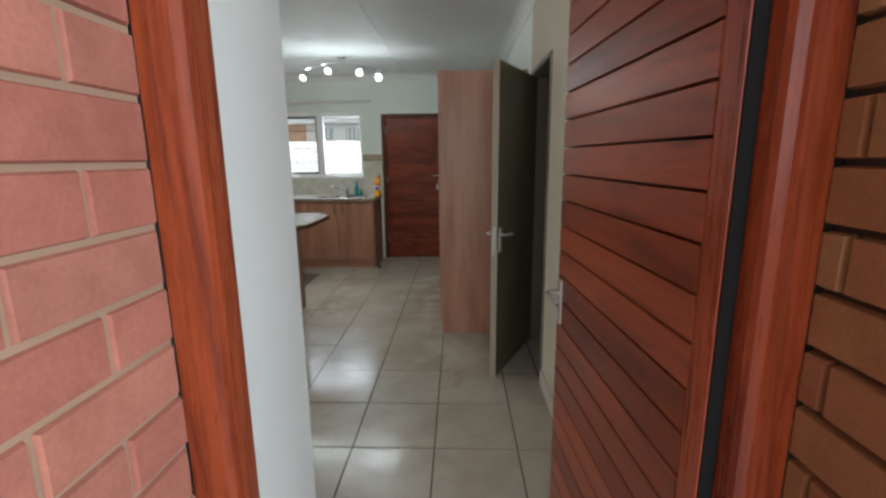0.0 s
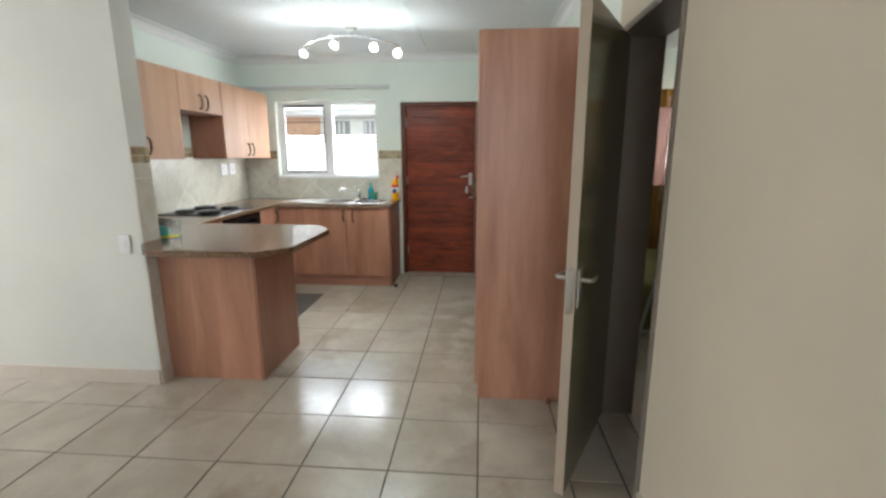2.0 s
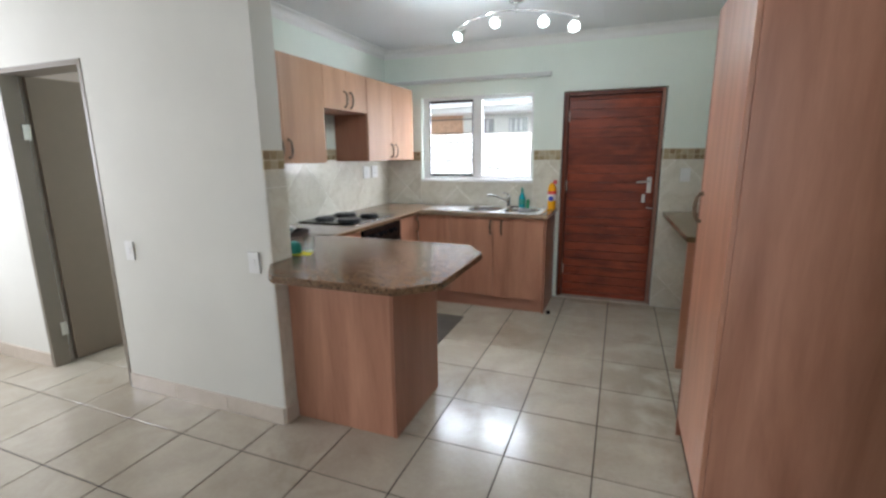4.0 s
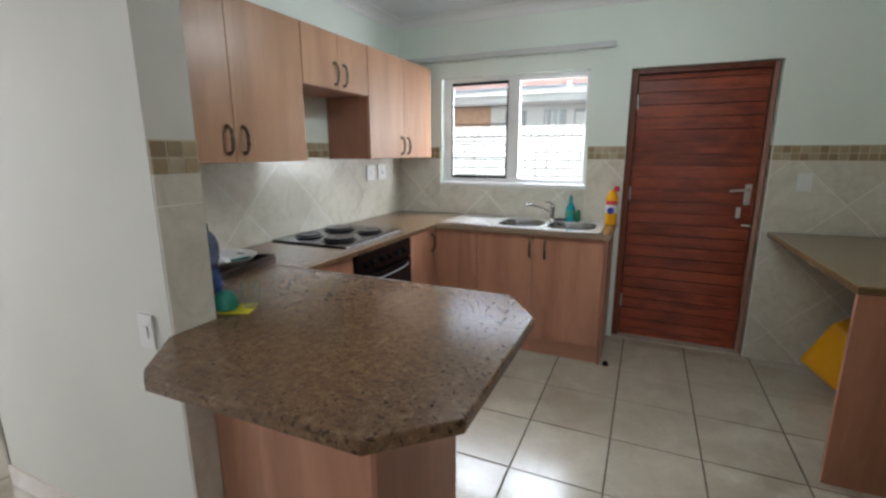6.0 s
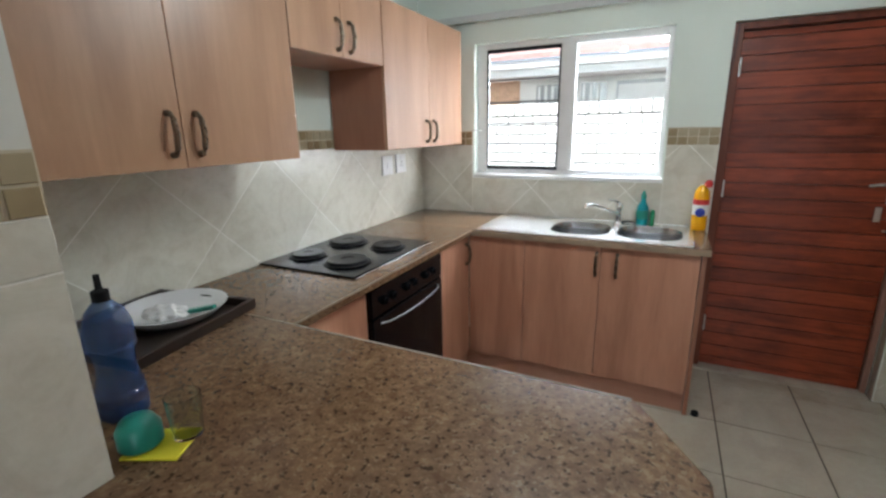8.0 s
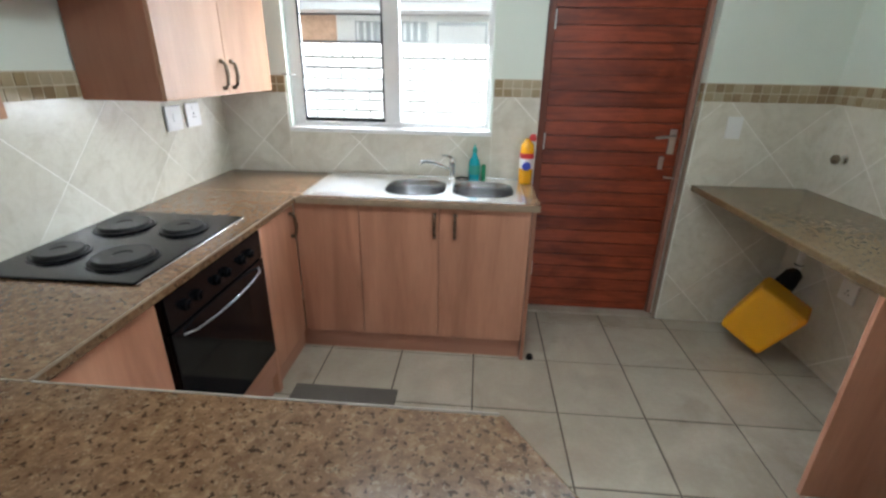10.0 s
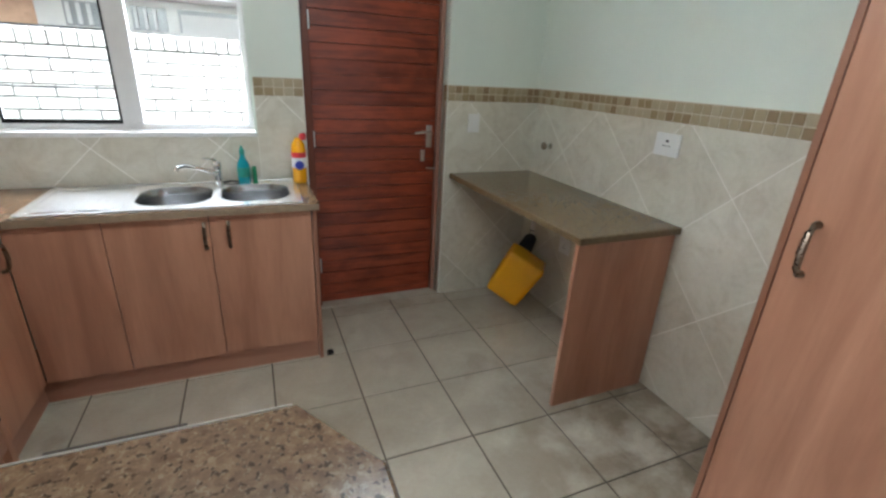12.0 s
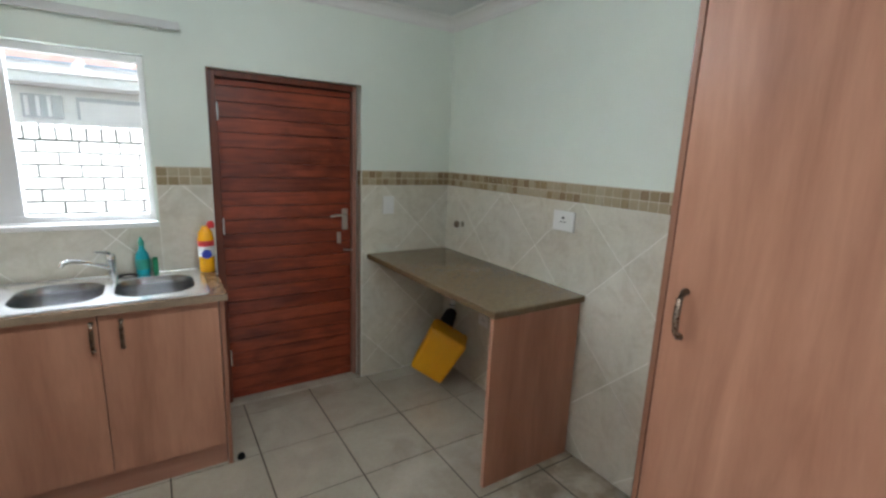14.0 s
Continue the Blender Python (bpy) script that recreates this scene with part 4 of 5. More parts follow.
tube(bm, [(x, y, SZ + 0.0003) for x, y in ring] + [(ring[0][0], ring[0][1], SZ + 0.0003)], 0.0028, 6)
part("drainer_lip", bm, M["chrome"], sink, smooth=True)
for b in bowls:
    loops = []
    for d, z, r in ((0, SZ, 0.125), (0.003, SZ - 0.006, 0.123), (0.008, SZ - 0.05, 0.118), (0.014, SZ - 0.12, 0.112), (0.026, SZ - 0.142, 0.10), (0.055, SZ - 0.150, 0.08)):
        loops.append([(x, y, z) for x, y in rounded(b[0] + d, b[1] + d, b[2] - d, b[3] - d, r)])
    bm = bmesh.new()
    rings = loft(bm, loops)
    bm.faces.new(rings[-1])
    bw = part("bowl", bm, M["shaded_steel"], sink, smooth=True)
    bm = bmesh.new()
    lathe(bm, [(0.04, 0), (0.038, 0.003), (0.02, 0.001), (0, 0.001)], pose((b[0] + b[2]) / 2, (b[1] + b[3]) / 2, SZ - 0.150), 20)
    part("drain", bm, M["chrome"], bw, smooth=True)
for i in range(9):
    x = -1.215 + i * 0.036
    bm = bmesh.new()
    box(bm, x, 6.76, SZ, x + 0.018, 7.12, SZ + 0.0010, 0.0005)
    part("drainer_rib", bm, M["steel"], sink)
tap = thing("tap", "chrome mixer tap with a long low spout behind the sink", "tap")
bm = bmesh.new()
lathe(bm, [(0.027, 0), (0.026, 0.008), (0.020, 0.012), (0.019, 0.085), (0.022, 0.092), (0.022, 0.120), (0.016, 0.130), (0, 0.131)], pose(-0.505, 7.165, SZ), 20)
part("body", bm, M["chrome"], tap, smooth=True)
bm = bmesh.new()
tube(bm, [(-0.510, 7.150, SZ + 0.060), (-0.545, 7.115, SZ + 0.085), (-0.60, 7.055, SZ + 0.118), (-0.645, 7.005, SZ + 0.136), (-0.675, 6.972, SZ + 0.136), (-0.680, 6.966, SZ + 0.118)], [0.011, 0.011, 0.0105, 0.0105, 0.011, 0.012], 12)
part("spout", bm, M["chrome"], tap, smooth=True)
bm = bmesh.new()
tube(bm, [(-0.505, 7.165, SZ + 0.125), (-0.520, 7.14, SZ + 0.145), (-0.565, 7.11, SZ + 0.155)], [0.010, 0.007, 0.005], 8)
part("tap_lever", bm, M["chrome"], tap, smooth=True)
bm = bmesh.new()
tube(bm, [(-0.48, 7.175, SZ + 0.006), (-0.44, 7.18, SZ + 0.01), (-0.40, 7.172, SZ + 0.006)], 0.006, 8)
part("plug_chain", bm, M["rubber"], tap, "short black rubber plug lead")

# peninsula base
u = thing("peninsula_cabinet", "beech laminate breakfast-bar base under the mottled worktop", "cabinet")
boxpart("front_panel", (-1.116, 4.465, 0.0, -0.488, 4.484, CB - 0.001), M["cab_z"], u, 0.001)
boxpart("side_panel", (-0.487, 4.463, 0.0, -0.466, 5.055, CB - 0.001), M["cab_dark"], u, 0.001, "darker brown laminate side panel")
boxpart("body", (-1.115, 4.485, 0.10, -0.488, 5.035, CB - 0.001), M["cab_dark"], u)
boxpart("door", (-1.110, 5.036, 0.12, -0.490, 5.054, CB - 0.004), M["cab_z"], u, 0.0015)
boxpart("plinth", (-1.115, 4.99, 0.0, -0.488, 5.005, 0.099), M["cab_x"], u)

# wall cabinets, fronts on x = -1.59
UX, UB, UT = -1.590, 1.442, 2.175


def wall_unit(y0, y1, z0, label, handles, hz, n=2):
    u = thing("wall_cabinet", label, "cabinet", group="kitchen wall cabinets")
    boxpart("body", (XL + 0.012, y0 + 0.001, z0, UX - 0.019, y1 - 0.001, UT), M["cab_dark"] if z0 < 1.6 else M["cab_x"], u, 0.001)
    w = (y1 - y0) / n
    for i in range(n):
        d = boxpart("door", (UX - 0.018, y0 + i * w + 0.0015, z0 + 0.001, UX, y0 + (i + 1) * w - 0.0015, UT - 0.001), M["upper"], u, 0.0018)
        if i < len(handles):
            bow_handle(d, face_x(UX, handles[i], hz), 0.120)
    return u


wall_unit(4.600, 5.572, UB, "tall-door beech laminate wall cabinet beside the pillar", (5.045, 5.135), 1.545)
wall_unit(5.576, 6.214, 1.856, "short beech laminate wall cabinet above the hob gap", (5.858, 5.945), 1.945)
wall_unit(6.218, 7.190, UB, "beech laminate wall cabinet beside the kitchen window", (6.655, 6.745), 1.535)

# tall cupboard
u = thing("tall_cupboard", "floor-to-head-height beech laminate broom cupboard beside the side door", "cupboard")
TX, TY0, TY1, TZ = 0.932, 4.350, 5.035, 2.118
boxpart("side_panel", (TX + 0.019, TY0, 0.0, XR - 0.014, TY0 + 0.018, TZ), M["cab_z"], u, 0.001)
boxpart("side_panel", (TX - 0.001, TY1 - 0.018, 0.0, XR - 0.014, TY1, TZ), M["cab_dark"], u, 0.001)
boxpart("body", (TX + 0.02, TY0 + 0.0185, 0.10, XR - 0.014, TY1 - 0.0185, TZ - 0.001), M["cab_dark"], u)
boxpart("plinth", (TX + 0.03, TY0 + 0.019, 0.0, TX + 0.045, TY1 - 0.019, 0.099), M["cab_y"], u)
d = boxpart("door", (TX, TY0 + 0.001, 0.103, TX + 0.018, TY1 - 0.021, TZ - 0.001), M["cab_z"], u, 0.0018)
bow_handle(d, pose(TX, 4.960, 1.238, 0, 0, -90), 0.13)
bm = bmesh.new()
lathe(bm, [(0.016, 0), (0.018, 0.006), (0.012, 0.03), (0, 0.032)], pose(1.375, 4.328, 0.0), 12)
part("foot", bm, M["cab_dark"], u, "small brown foot", smooth=True)

cb = thing("purple_cloth", "dark purple cloth heaped on the floor tiles beside the tall cupboard", "cloth")
bm = bmesh.new()
bmesh.ops.create_icosphere(bm, subdivisions=3, radius=1.0)
for v in bm.verts:
    f = 1 + 0.18 * math.sin(5 * v.co.x + 1) * math.cos(7 * v.co.y) + 0.08 * math.sin(11 * v.co.z + 4 * v.co.x)
    v.co = Vector((1.545 + v.co.x * f * 0.066, 5.290 + v.co.y * f * 0.066, max(0.0, 0.055 + v.co.z * f * 0.065)))
part("cloth", bm, M["purple"], cb, smooth=True)

# desk-height worktop by the back door
wt = thing("side_worktop", "mottled brown worktop on a laminate end panel beside the back door", "worktop")
bm = bmesh.new()
prism(bm, [(1.000, 5.850), (1.618, 5.850), (1.618, 7.248), (0.958, 7.248)], CB, CT)
es = [e for e in bm.edges if abs(e.verts[0].co.z - e.verts[1].co.z) < 1e-5 and e.verts[0].co.z > CB + 0.01]
bmesh.ops.bevel(bm, geom=es, offset=0.005, segments=2, affect="EDGES", profile=0.5)
part("slab", bm, M["granite_grazing"], wt)
boxpart("edge_band", (1.02, 5.8465, CB + 0.002, 1.60, 5.8495, CT - 0.004), M["granite_grazing"], wt)
boxpart("end_panel", (1.010, 5.868, 0.0, 1.606, 5.890, CB - 0.001), M["cab_z"], wt, 0.001, "brown laminate end panel")
boxpart("batten", (1.588, 5.90, CB - 0.04, 1.612, 7.2, CB - 0.001), M["cab_y"], wt)


# ---- plates, sockets, small fittings ----
def wall_plate(name, label, m, w, h, kind):
    """A switch or socket plate on the xz plane of m, facing -y."""
    t = thing(name, label, "switch" if "switch" in name else "socket", group={"light_switch": "light switches", "wall_socket": "wall sockets"}.get(name, ""))
    bm = bmesh.new()
    box(bm, -w / 2, -0.010, -h / 2, w / 2, 0, h / 2, 0.003)
    bmesh.ops.transform(bm, matrix=m, verts=bm.verts)
    part("plate", bm, M["plastic"], t)
    if kind == "rocker":
        cuts = [(-0.012, -0.020, 0.012, 0.020)]
    elif kind == "socket":
        cuts = [(-0.012, h * 0.18, 0.012, h * 0.36)]
        for hx, hz, rr in ((0, 0.008, 0.005), (-0.011, -0.012, 0.004), (0.011, -0.012, 0.004)):
            bm = bmesh.new()
            lathe(bm, [(rr, 0), (rr, 0.0015), (0, 0.0015)], m @ pose(hx, -0.010, hz, 90, 0, 0), 10)
            part("socket_hole", bm, M["rubber"], t)
    else:
        cuts = []
        for hx in (-0.02, -0.01, 0.0, 0.01, 0.02):
            bm = bmesh.new()
            box(bm, hx - 0.003, -0.0115, -0.008, hx + 0.003, -0.010, -0.004)
            bmesh.ops.transform(bm, matrix=m, verts=bm.verts)
            part("mark", bm, M["rubber"], t)
        bm = bmesh.new()
        box(bm, -0.008, -0.0118, 0.012, 0.008, -0.010, 0.022)
        bmesh.ops.transform(bm, matrix=m, verts=bm.verts)
        part("mark", bm, M["rubber"], t)
    for c in cuts:
        bm = bmesh.new()
        box(bm, c[0], -0.0135, c[1], c[2], -0.010, c[3], 0.0012)
        bmesh.ops.transform(bm, matrix=m, verts=bm.verts)
        part("rocker", bm, M["white"], t)
    return t


wall_plate("light_switch", "white light switch on the tiles beside the back door", pose(1.118, YB - 0.012, 1.288), 0.085, 0.125, "rocker")
wall_plate("isolator_switch", "large white isolator plate on the tiled wall above the side worktop", pose(XR - 0.012, 6.045, 1.320, 0, 0, -90), 0.150, 0.112, "marks")
wall_plate("wall_socket", "white socket plate on the tiled wall beside the hob", pose(XL + 0.012, 6.745, 1.318, 0, 0, 90), 0.125, 0.125, "rocker")
wall_plate("wall_socket", "white socket plate on the tiled wall near the window corner", pose(XL + 0.012, 6.915, 1.320, 0, 0, 90), 0.125, 0.125, "socket")
wall_plate("wall_socket", "white socket plate low on the tiles under the side worktop", pose(XR - 0.012, 6.70, 0.530, 0, 0, -90), 0.11, 0.11, "socket")
wall_plate("light_switch", "white light switch on the partition wall beside the pillar", pose(-1.232, YS, 0.940), 0.072, 0.115, "rocker")
wall_plate("light_switch", "white light switch on the partition wall beside the passage doorway", pose(-2.20, YS, 0.940), 0.072, 0.115, "rocker")

tp = thing("washing_machine_tap", "chrome wall stub tap on the tiles above the side worktop", "tap")
bm = bmesh.new()
lathe(bm, [(0.026, 0), (0.025, 0.004), (0.013, 0.008), (0.012, 0.05), (0.010, 0.052)], pose(XR - 0.012, 7.03, 1.160, 0, -90, 0), 16)
part("body", bm, M["chrome"], tp, smooth=True)
bm = bmesh.new()
lathe(bm, [(0.016, 0), (0.026, 0.004), (0.026, 0.018), (0.016, 0.026), (0, 0.026)], pose(XR - 0.050, 7.03, 1.160, 0, -90, 0), 16)
# Chrome knob given the dark handle metal in place of dark reflections
part("tap_knob", bm, M["bronze"], tp, smooth=True)

# yellow container hung on the drain pipe
yb = thing("drain_pipe", "pale plastic waste pipe with a black hose fitting", "pipe")
bm = bmesh.new()
tube(bm, [(1.560, 7.02, 0.905), (1.560, 7.02, 0.50)], 0.017, 12)
part("pipe", bm, M["plastic"], yb, smooth=True)
bm = bmesh.new()
tube(bm, [(1.560, 7.02, 0.545), (1.553, 7.02, 0.49), (1.51, 7.01, 0.42), (1.46, 6.99, 0.36)], [0.026, 0.045, 0.055, 0.055], 12)
part("hose_fitting", bm, M["rubber"], yb, smooth=True)
yc = thing("yellow_container", "tilted yellow plastic container hanging below the side worktop", "container")
bm = bmesh.new()
box(bm, -0.143, -0.117, -0.176, 0.143, 0.117, 0.176, 0.026)
for v in bm.verts:
    f = 1.0 - 0.10 * (0.165 - v.co.z) / 0.33
    v.co.x *= f
    v.co.y *= f
YM = pose(1.375, 6.90, 0.255) @ pose(0, 0, 0, 0, 0, -38) @ pose(0, 0, 0, 0, 28, 0)
bmesh.ops.transform(bm, matrix=YM, verts=bm.verts)
part("tub", bm, M["yellow"], yc)

# curtain rail
cr = thing("curtain_rail", "white curtain rail fixed above the kitchen window", "curtain rail")
bm = bmesh.new()
box(bm, -1.85, YB - 0.075, 2.234, -0.115, YB - 0.042, 2.268, 0.006)
box(bm, -1.85, YB - 0.079, 2.226, -0.115, YB - 0.068, 2.236, 0.001)
part("rail", bm, M["rail_grey"], cr)
for x in (-1.80, -0.95, -0.20):
    boxpart("bracket", (x - 0.008, YB - 0.042, 2.232, x + 0.008, YB, 2.268), M["white"], cr)

# ceiling spotlight bar
sp = thing("ceiling_spotlight", "chrome curved ceiling spotlight bar with four lit glass heads", "ceiling lamp")
SX, SY = -0.225, 6.08
bm = bmesh.new()
lathe(bm, [(0.055, 0), (0.055, -0.018), (0.035, -0.03), (0.012, -0.034), (0.012, -0.09), (0, -0.09)], pose(SX, SY, ZC), 20)
part("canopy", bm, M["chrome"], sp, smooth=True)
bm = bmesh.new()
arc = []
for i in range(25):
    s = -1 + i / 12
    arc.append((SX + s * 0.44, SY + 0.05 * math.sin(s * 2.6), 2.525 - 0.085 * s * s))
tube(bm, arc, 0.010, 10, 0.6)
part("bar", bm, M["chrome"], sp, smooth=True)
for s, tx in ((-0.93, -0.5), (-0.30, -0.15), (0.45, 0.1), (0.93, 0.35)):
    x, y, z = SX + s * 0.44, SY + 0.05 * math.sin(s * 2.6), 2.525 - 0.085 * s * s
    bm = bmesh.new()
    tube(bm, [(x, y, z), (x, y, z - 0.04)], 0.006, 8)
    part("stem", bm, M["chrome"], sp)
    hm = look((x, y - 0.012, z - 0.060), (x + tx * 0.3, y - 0.55, z - 0.42)) @ pose(0, 0, 0, 180, 0, 0)
    bm = bmesh.new()
    lathe(bm, [(0.0, -0.052), (0.014, -0.052), (0.018, -0.045), (0.021, -0.010), (0.030, 0.020), (0.042, 0.040), (0.046, 0.055), (0.042, 0.055)], hm, 18)
    hd = part("lamp_head", bm, M["satin"], sp, smooth=True)
    bm = bmesh.new()
    lathe(bm, [(0.041, 0.050), (0.034, 0.056), (0.018, 0.060), (0, 0.061)], hm, 18)
    part("lamp_glass", bm, M["bulb"], hd, "glowing cool white lamp glass", smooth=True)
    at = hm @ Vector((0, 0, 0.32))
    lamp("spot_glow", "POINT", Matrix.Translation(at), 3.3, (0.92, 1.0, 0.96), (0.03,))
    lamp("spot_beam", "SPOT", look(at, at + Vector((tx * 0.9, -0.10, -0.70))), 6, (0.96, 1.0, 0.96), (0.03,))


# ---- small things ----
def bottle(name, label, at, profile, material, category="bottle", cap=None):
    t = thing(name, label, category, at)
    bm = bmesh.new()
    lathe(bm, profile, pose(*at), 20)
    part("bottle_body", bm, material, t, smooth=True)
    return t


g = bottle("dish_soap_bottle", "teal washing-up liquid bottle behind the sink", (-0.370, 7.195, CT + 0.006),
           [(0.030, 0), (0.034, 0.006), (0.035, 0.08), (0.030, 0.11), (0.016, 0.135), (0.013, 0.15), (0.013, 0.158)], M["teal_liquid"])
bm = bmesh.new()
lathe(bm, [(0.015, 0.158), (0.015, 0.182), (0.009, 0.188), (0.006, 0.205), (0, 0.206)], pose(-0.370, 7.195, CT + 0.006), 16)
part("cap", bm, M["teal"], g, smooth=True)
bm = bmesh.new()
lathe(bm, [(0.0358, 0.03), (0.0358, 0.085)], pose(-0.370, 7.195, CT + 0.006), 20)
part("label", bm, M["teal"], g)
sg = thing("scourer", "green scouring pad behind the sink beside the teal bottle", "sponge")
bm = bmesh.new()
box(bm, -0.325, 7.190, CT + 0.0005, -0.300, 7.246, CT + 0.085, 0.006)
part("pad", bm, M["green"], sg)
g = bottle("bleach_bottle", "yellow bleach bottle with a red cap beside the back door", (-0.062, 7.150, CT + 0.001),
           [(0.036, 0), (0.040, 0.006), (0.041, 0.19), (0.036, 0.225), (0.020, 0.25), (0.018, 0.26)], M["yellow"])
bm = bmesh.new()
lathe(bm, [(0.022, 0.250), (0.021, 0.272), (0.013, 0.288), (0, 0.290)], pose(-0.062, 7.150, CT + 0.001) @ Matrix.Shear("XY", 4, (0.10, 0.0)), 16)
part("cap", bm, M["red_cap"], g, smooth=True)
bm = bmesh.new()
lathe(bm, [(0.0418, 0.090), (0.0418, 0.152)], pose(-0.062, 7.150, CT + 0.001), 24)
lb = part("label", bm, M["white"], g, "white label with red band and blue oval")
bm = bmesh.new()
lathe(bm, [(0.0424, 0.150), (0.0424, 0.180)], pose(-0.062, 7.150, CT + 0.001), 24)
part("label_band", bm, M["red_cap"], lb)
bm = bmesh.new()
lathe(bm, [(0.026, 0), (0.024, 0.003), (0, 0.004)], look((-0.064, 7.1085, CT + 0.108), (-0.09, 8.0, CT + 0.108)) @ pose(0, 0, 0, 0, 0, 0) , 20)
part("label_mark", bm, M["blue_label"], lb)

tr = thing("serving_tray", "dark wooden tray on the worktop by the tiled wall", "tray")
tm = pose(-1.697, 4.908, CT + 0.001, 0, 0, 9)
for nm, r in (("tray_base", (-0.195, -0.165, 0, 0.195, 0.255, 0.008)), ("rim", (-0.215, -0.185, 0, -0.196, 0.275, 0.034)), ("rim", (0.196, -0.185, 0, 0.215, 0.275, 0.034)),
              ("rim", (-0.195, -0.185, 0, 0.195, -0.166, 0.034)), ("rim", (-0.195, 0.256, 0, 0.195, 0.275, 0.034))):
    bm = bmesh.new()
    box(bm, *r, 0.003)
    bmesh.ops.transform(bm, matrix=tm, verts=bm.verts)
    part(nm, bm, M["tray"], tr)
pl = thing("plate", "white porcelain plate on the dark tray", "plate", (-1.70, 5.03, CT + 0.010))
bm = bmesh.new()
lathe(bm, [(0, 0), (0.115, 0.0), (0.128, 0.008), (0.162, 0.036), (0.165, 0.040), (0.160, 0.040), (0.124, 0.013), (0, 0.008)], pose(-1.70, 5.03, CT + 0.010), 36)
part("plate_body", bm, M["porcelain"], pl, smooth=True)
tc = thing("crumpled_cloth", "crumpled white cloth lying in the white dish", "cloth")
bm = bmesh.new()
bmesh.ops.create_icosphere(bm, subdivisions=4, radius=1.0)
for v in bm.verts:
    a = v.co.copy()
    f = 1 + 0.20 * math.sin(7 * a.x + 3 * a.y) * math.cos(6 * a.y - 2) + 0.10 * math.sin(15 * a.x - 9 * a.y)
    v.co = Vector((-1.720 + a.x * f * 0.075, 5.01 + a.y * f * 0.055, CT + 0.0185 + max(0.0, a.z) * f * 0.030))
part("cloth", bm, M["white"], tc, smooth=True)
sb = thing("scouring_brush", "teal brush lying on the white plate", "brush")
bm = bmesh.new()
box(bm, -0.05, -0.012, 0.0, 0.05, 0.012, 0.014, 0.004)
bmesh.ops.transform(bm, matrix=pose(-1.615, 5.07, CT + 0.028, 0, -12, 20), verts=bm.verts)
part("brush_body", bm, M["teal"], sb)

wb = bottle("water_bottle", "blue tinted water bottle against the pillar", (-1.296, 4.640, CT + 0.0005),
            [(0.038, 0), (0.047, 0.008), (0.048, 0.030), (0.044, 0.036), (0.048, 0.043), (0.048, 0.062), (0.043, 0.068), (0.046, 0.076), (0.040, 0.100), (0.037, 0.125),
             (0.039, 0.132), (0.037, 0.140), (0.043, 0.158), (0.047, 0.166), (0.043, 0.172), (0.047, 0.180), (0.046, 0.215), (0.036, 0.245), (0.020, 0.264), (0.014, 0.272), (0.014, 0.282)], M["blue_glass"])
bm = bmesh.new()
lathe(bm, [(0.017, 0.268), (0.017, 0.290), (0.007, 0.295), (0.006, 0.325), (0, 0.326)], pose(-1.296, 4.640, CT + 0.0005), 14)
part("cap", bm, M["rubber"], wb, smooth=True)
cl = thing("sponge_cloth", "yellow cleaning cloth under the glasses beside the pillar", "cloth")
bm = bmesh.new()
box(bm, -0.056, -0.046, 0, 0.056, 0.046, 0.005, 0.002)
bmesh.ops.transform(bm, matrix=pose(-1.118, 4.606, CT + 0.0005, 0, 0, 25), verts=bm.verts)
part("cloth", bm, M["yellow_cloth"], cl)
tg = bottle("tumbler", "clear glass tumbler on the yellow cloth", (-1.095, 4.648, CT + 0.006),
            [(0, 0), (0.028, 0), (0.034, 0.09), (0.032, 0.09), (0.027, 0.006), (0, 0.006)], M["pale_glass"], "glass")
tt = bottle("soap_tub", "small teal soap bottle on the yellow cloth beside the pillar", (-1.150, 4.586, CT + 0.006),
            [(0.034, 0), (0.040, 0.006), (0.040, 0.040), (0.030, 0.058), (0.016, 0.066), (0, 0.067)], M["teal"])

mt = thing("floor_mat", "grey-brown kitchen mat on the tiles behind the peninsula", "mat")
bm = bmesh.new()
box(bm, -1.26, 5.62, 0.0005, -0.715, 6.335, 0.010, 0.004)
part("mat", bm, M["mat_grey"], mt)
ds = thing("door_stop", "small dark rubber floor stop at the sink cabinet's end", "door stop")
bm = bmesh.new()
lathe(bm, [(0.020, 0), (0.021, 0.006), (0.017, 0.022), (0.010, 0.027), (0, 0.028)], pose(0.005, 6.70, 0.0), 14)
part("stop", bm, M["rubber"], ds, smooth=True)

# ---- side room ----
bd = thing("bed", "low bed under an olive bedspread with a pale hem", "bed")
boxpart("bed_base", (2.35, 5.53, 0.02, 4.25, 7.0, 0.24), M["bedspread"], bd, 0.02)
boxpart("mattress", (2.33, 5.51, 0.242, 4.27, 7.02, 0.43), M["bedspread"], bd, 0.05)
boxpart("hem", (2.33, 5.515, 0.0, 4.25, 5.527, 0.016), M["white"], bd)


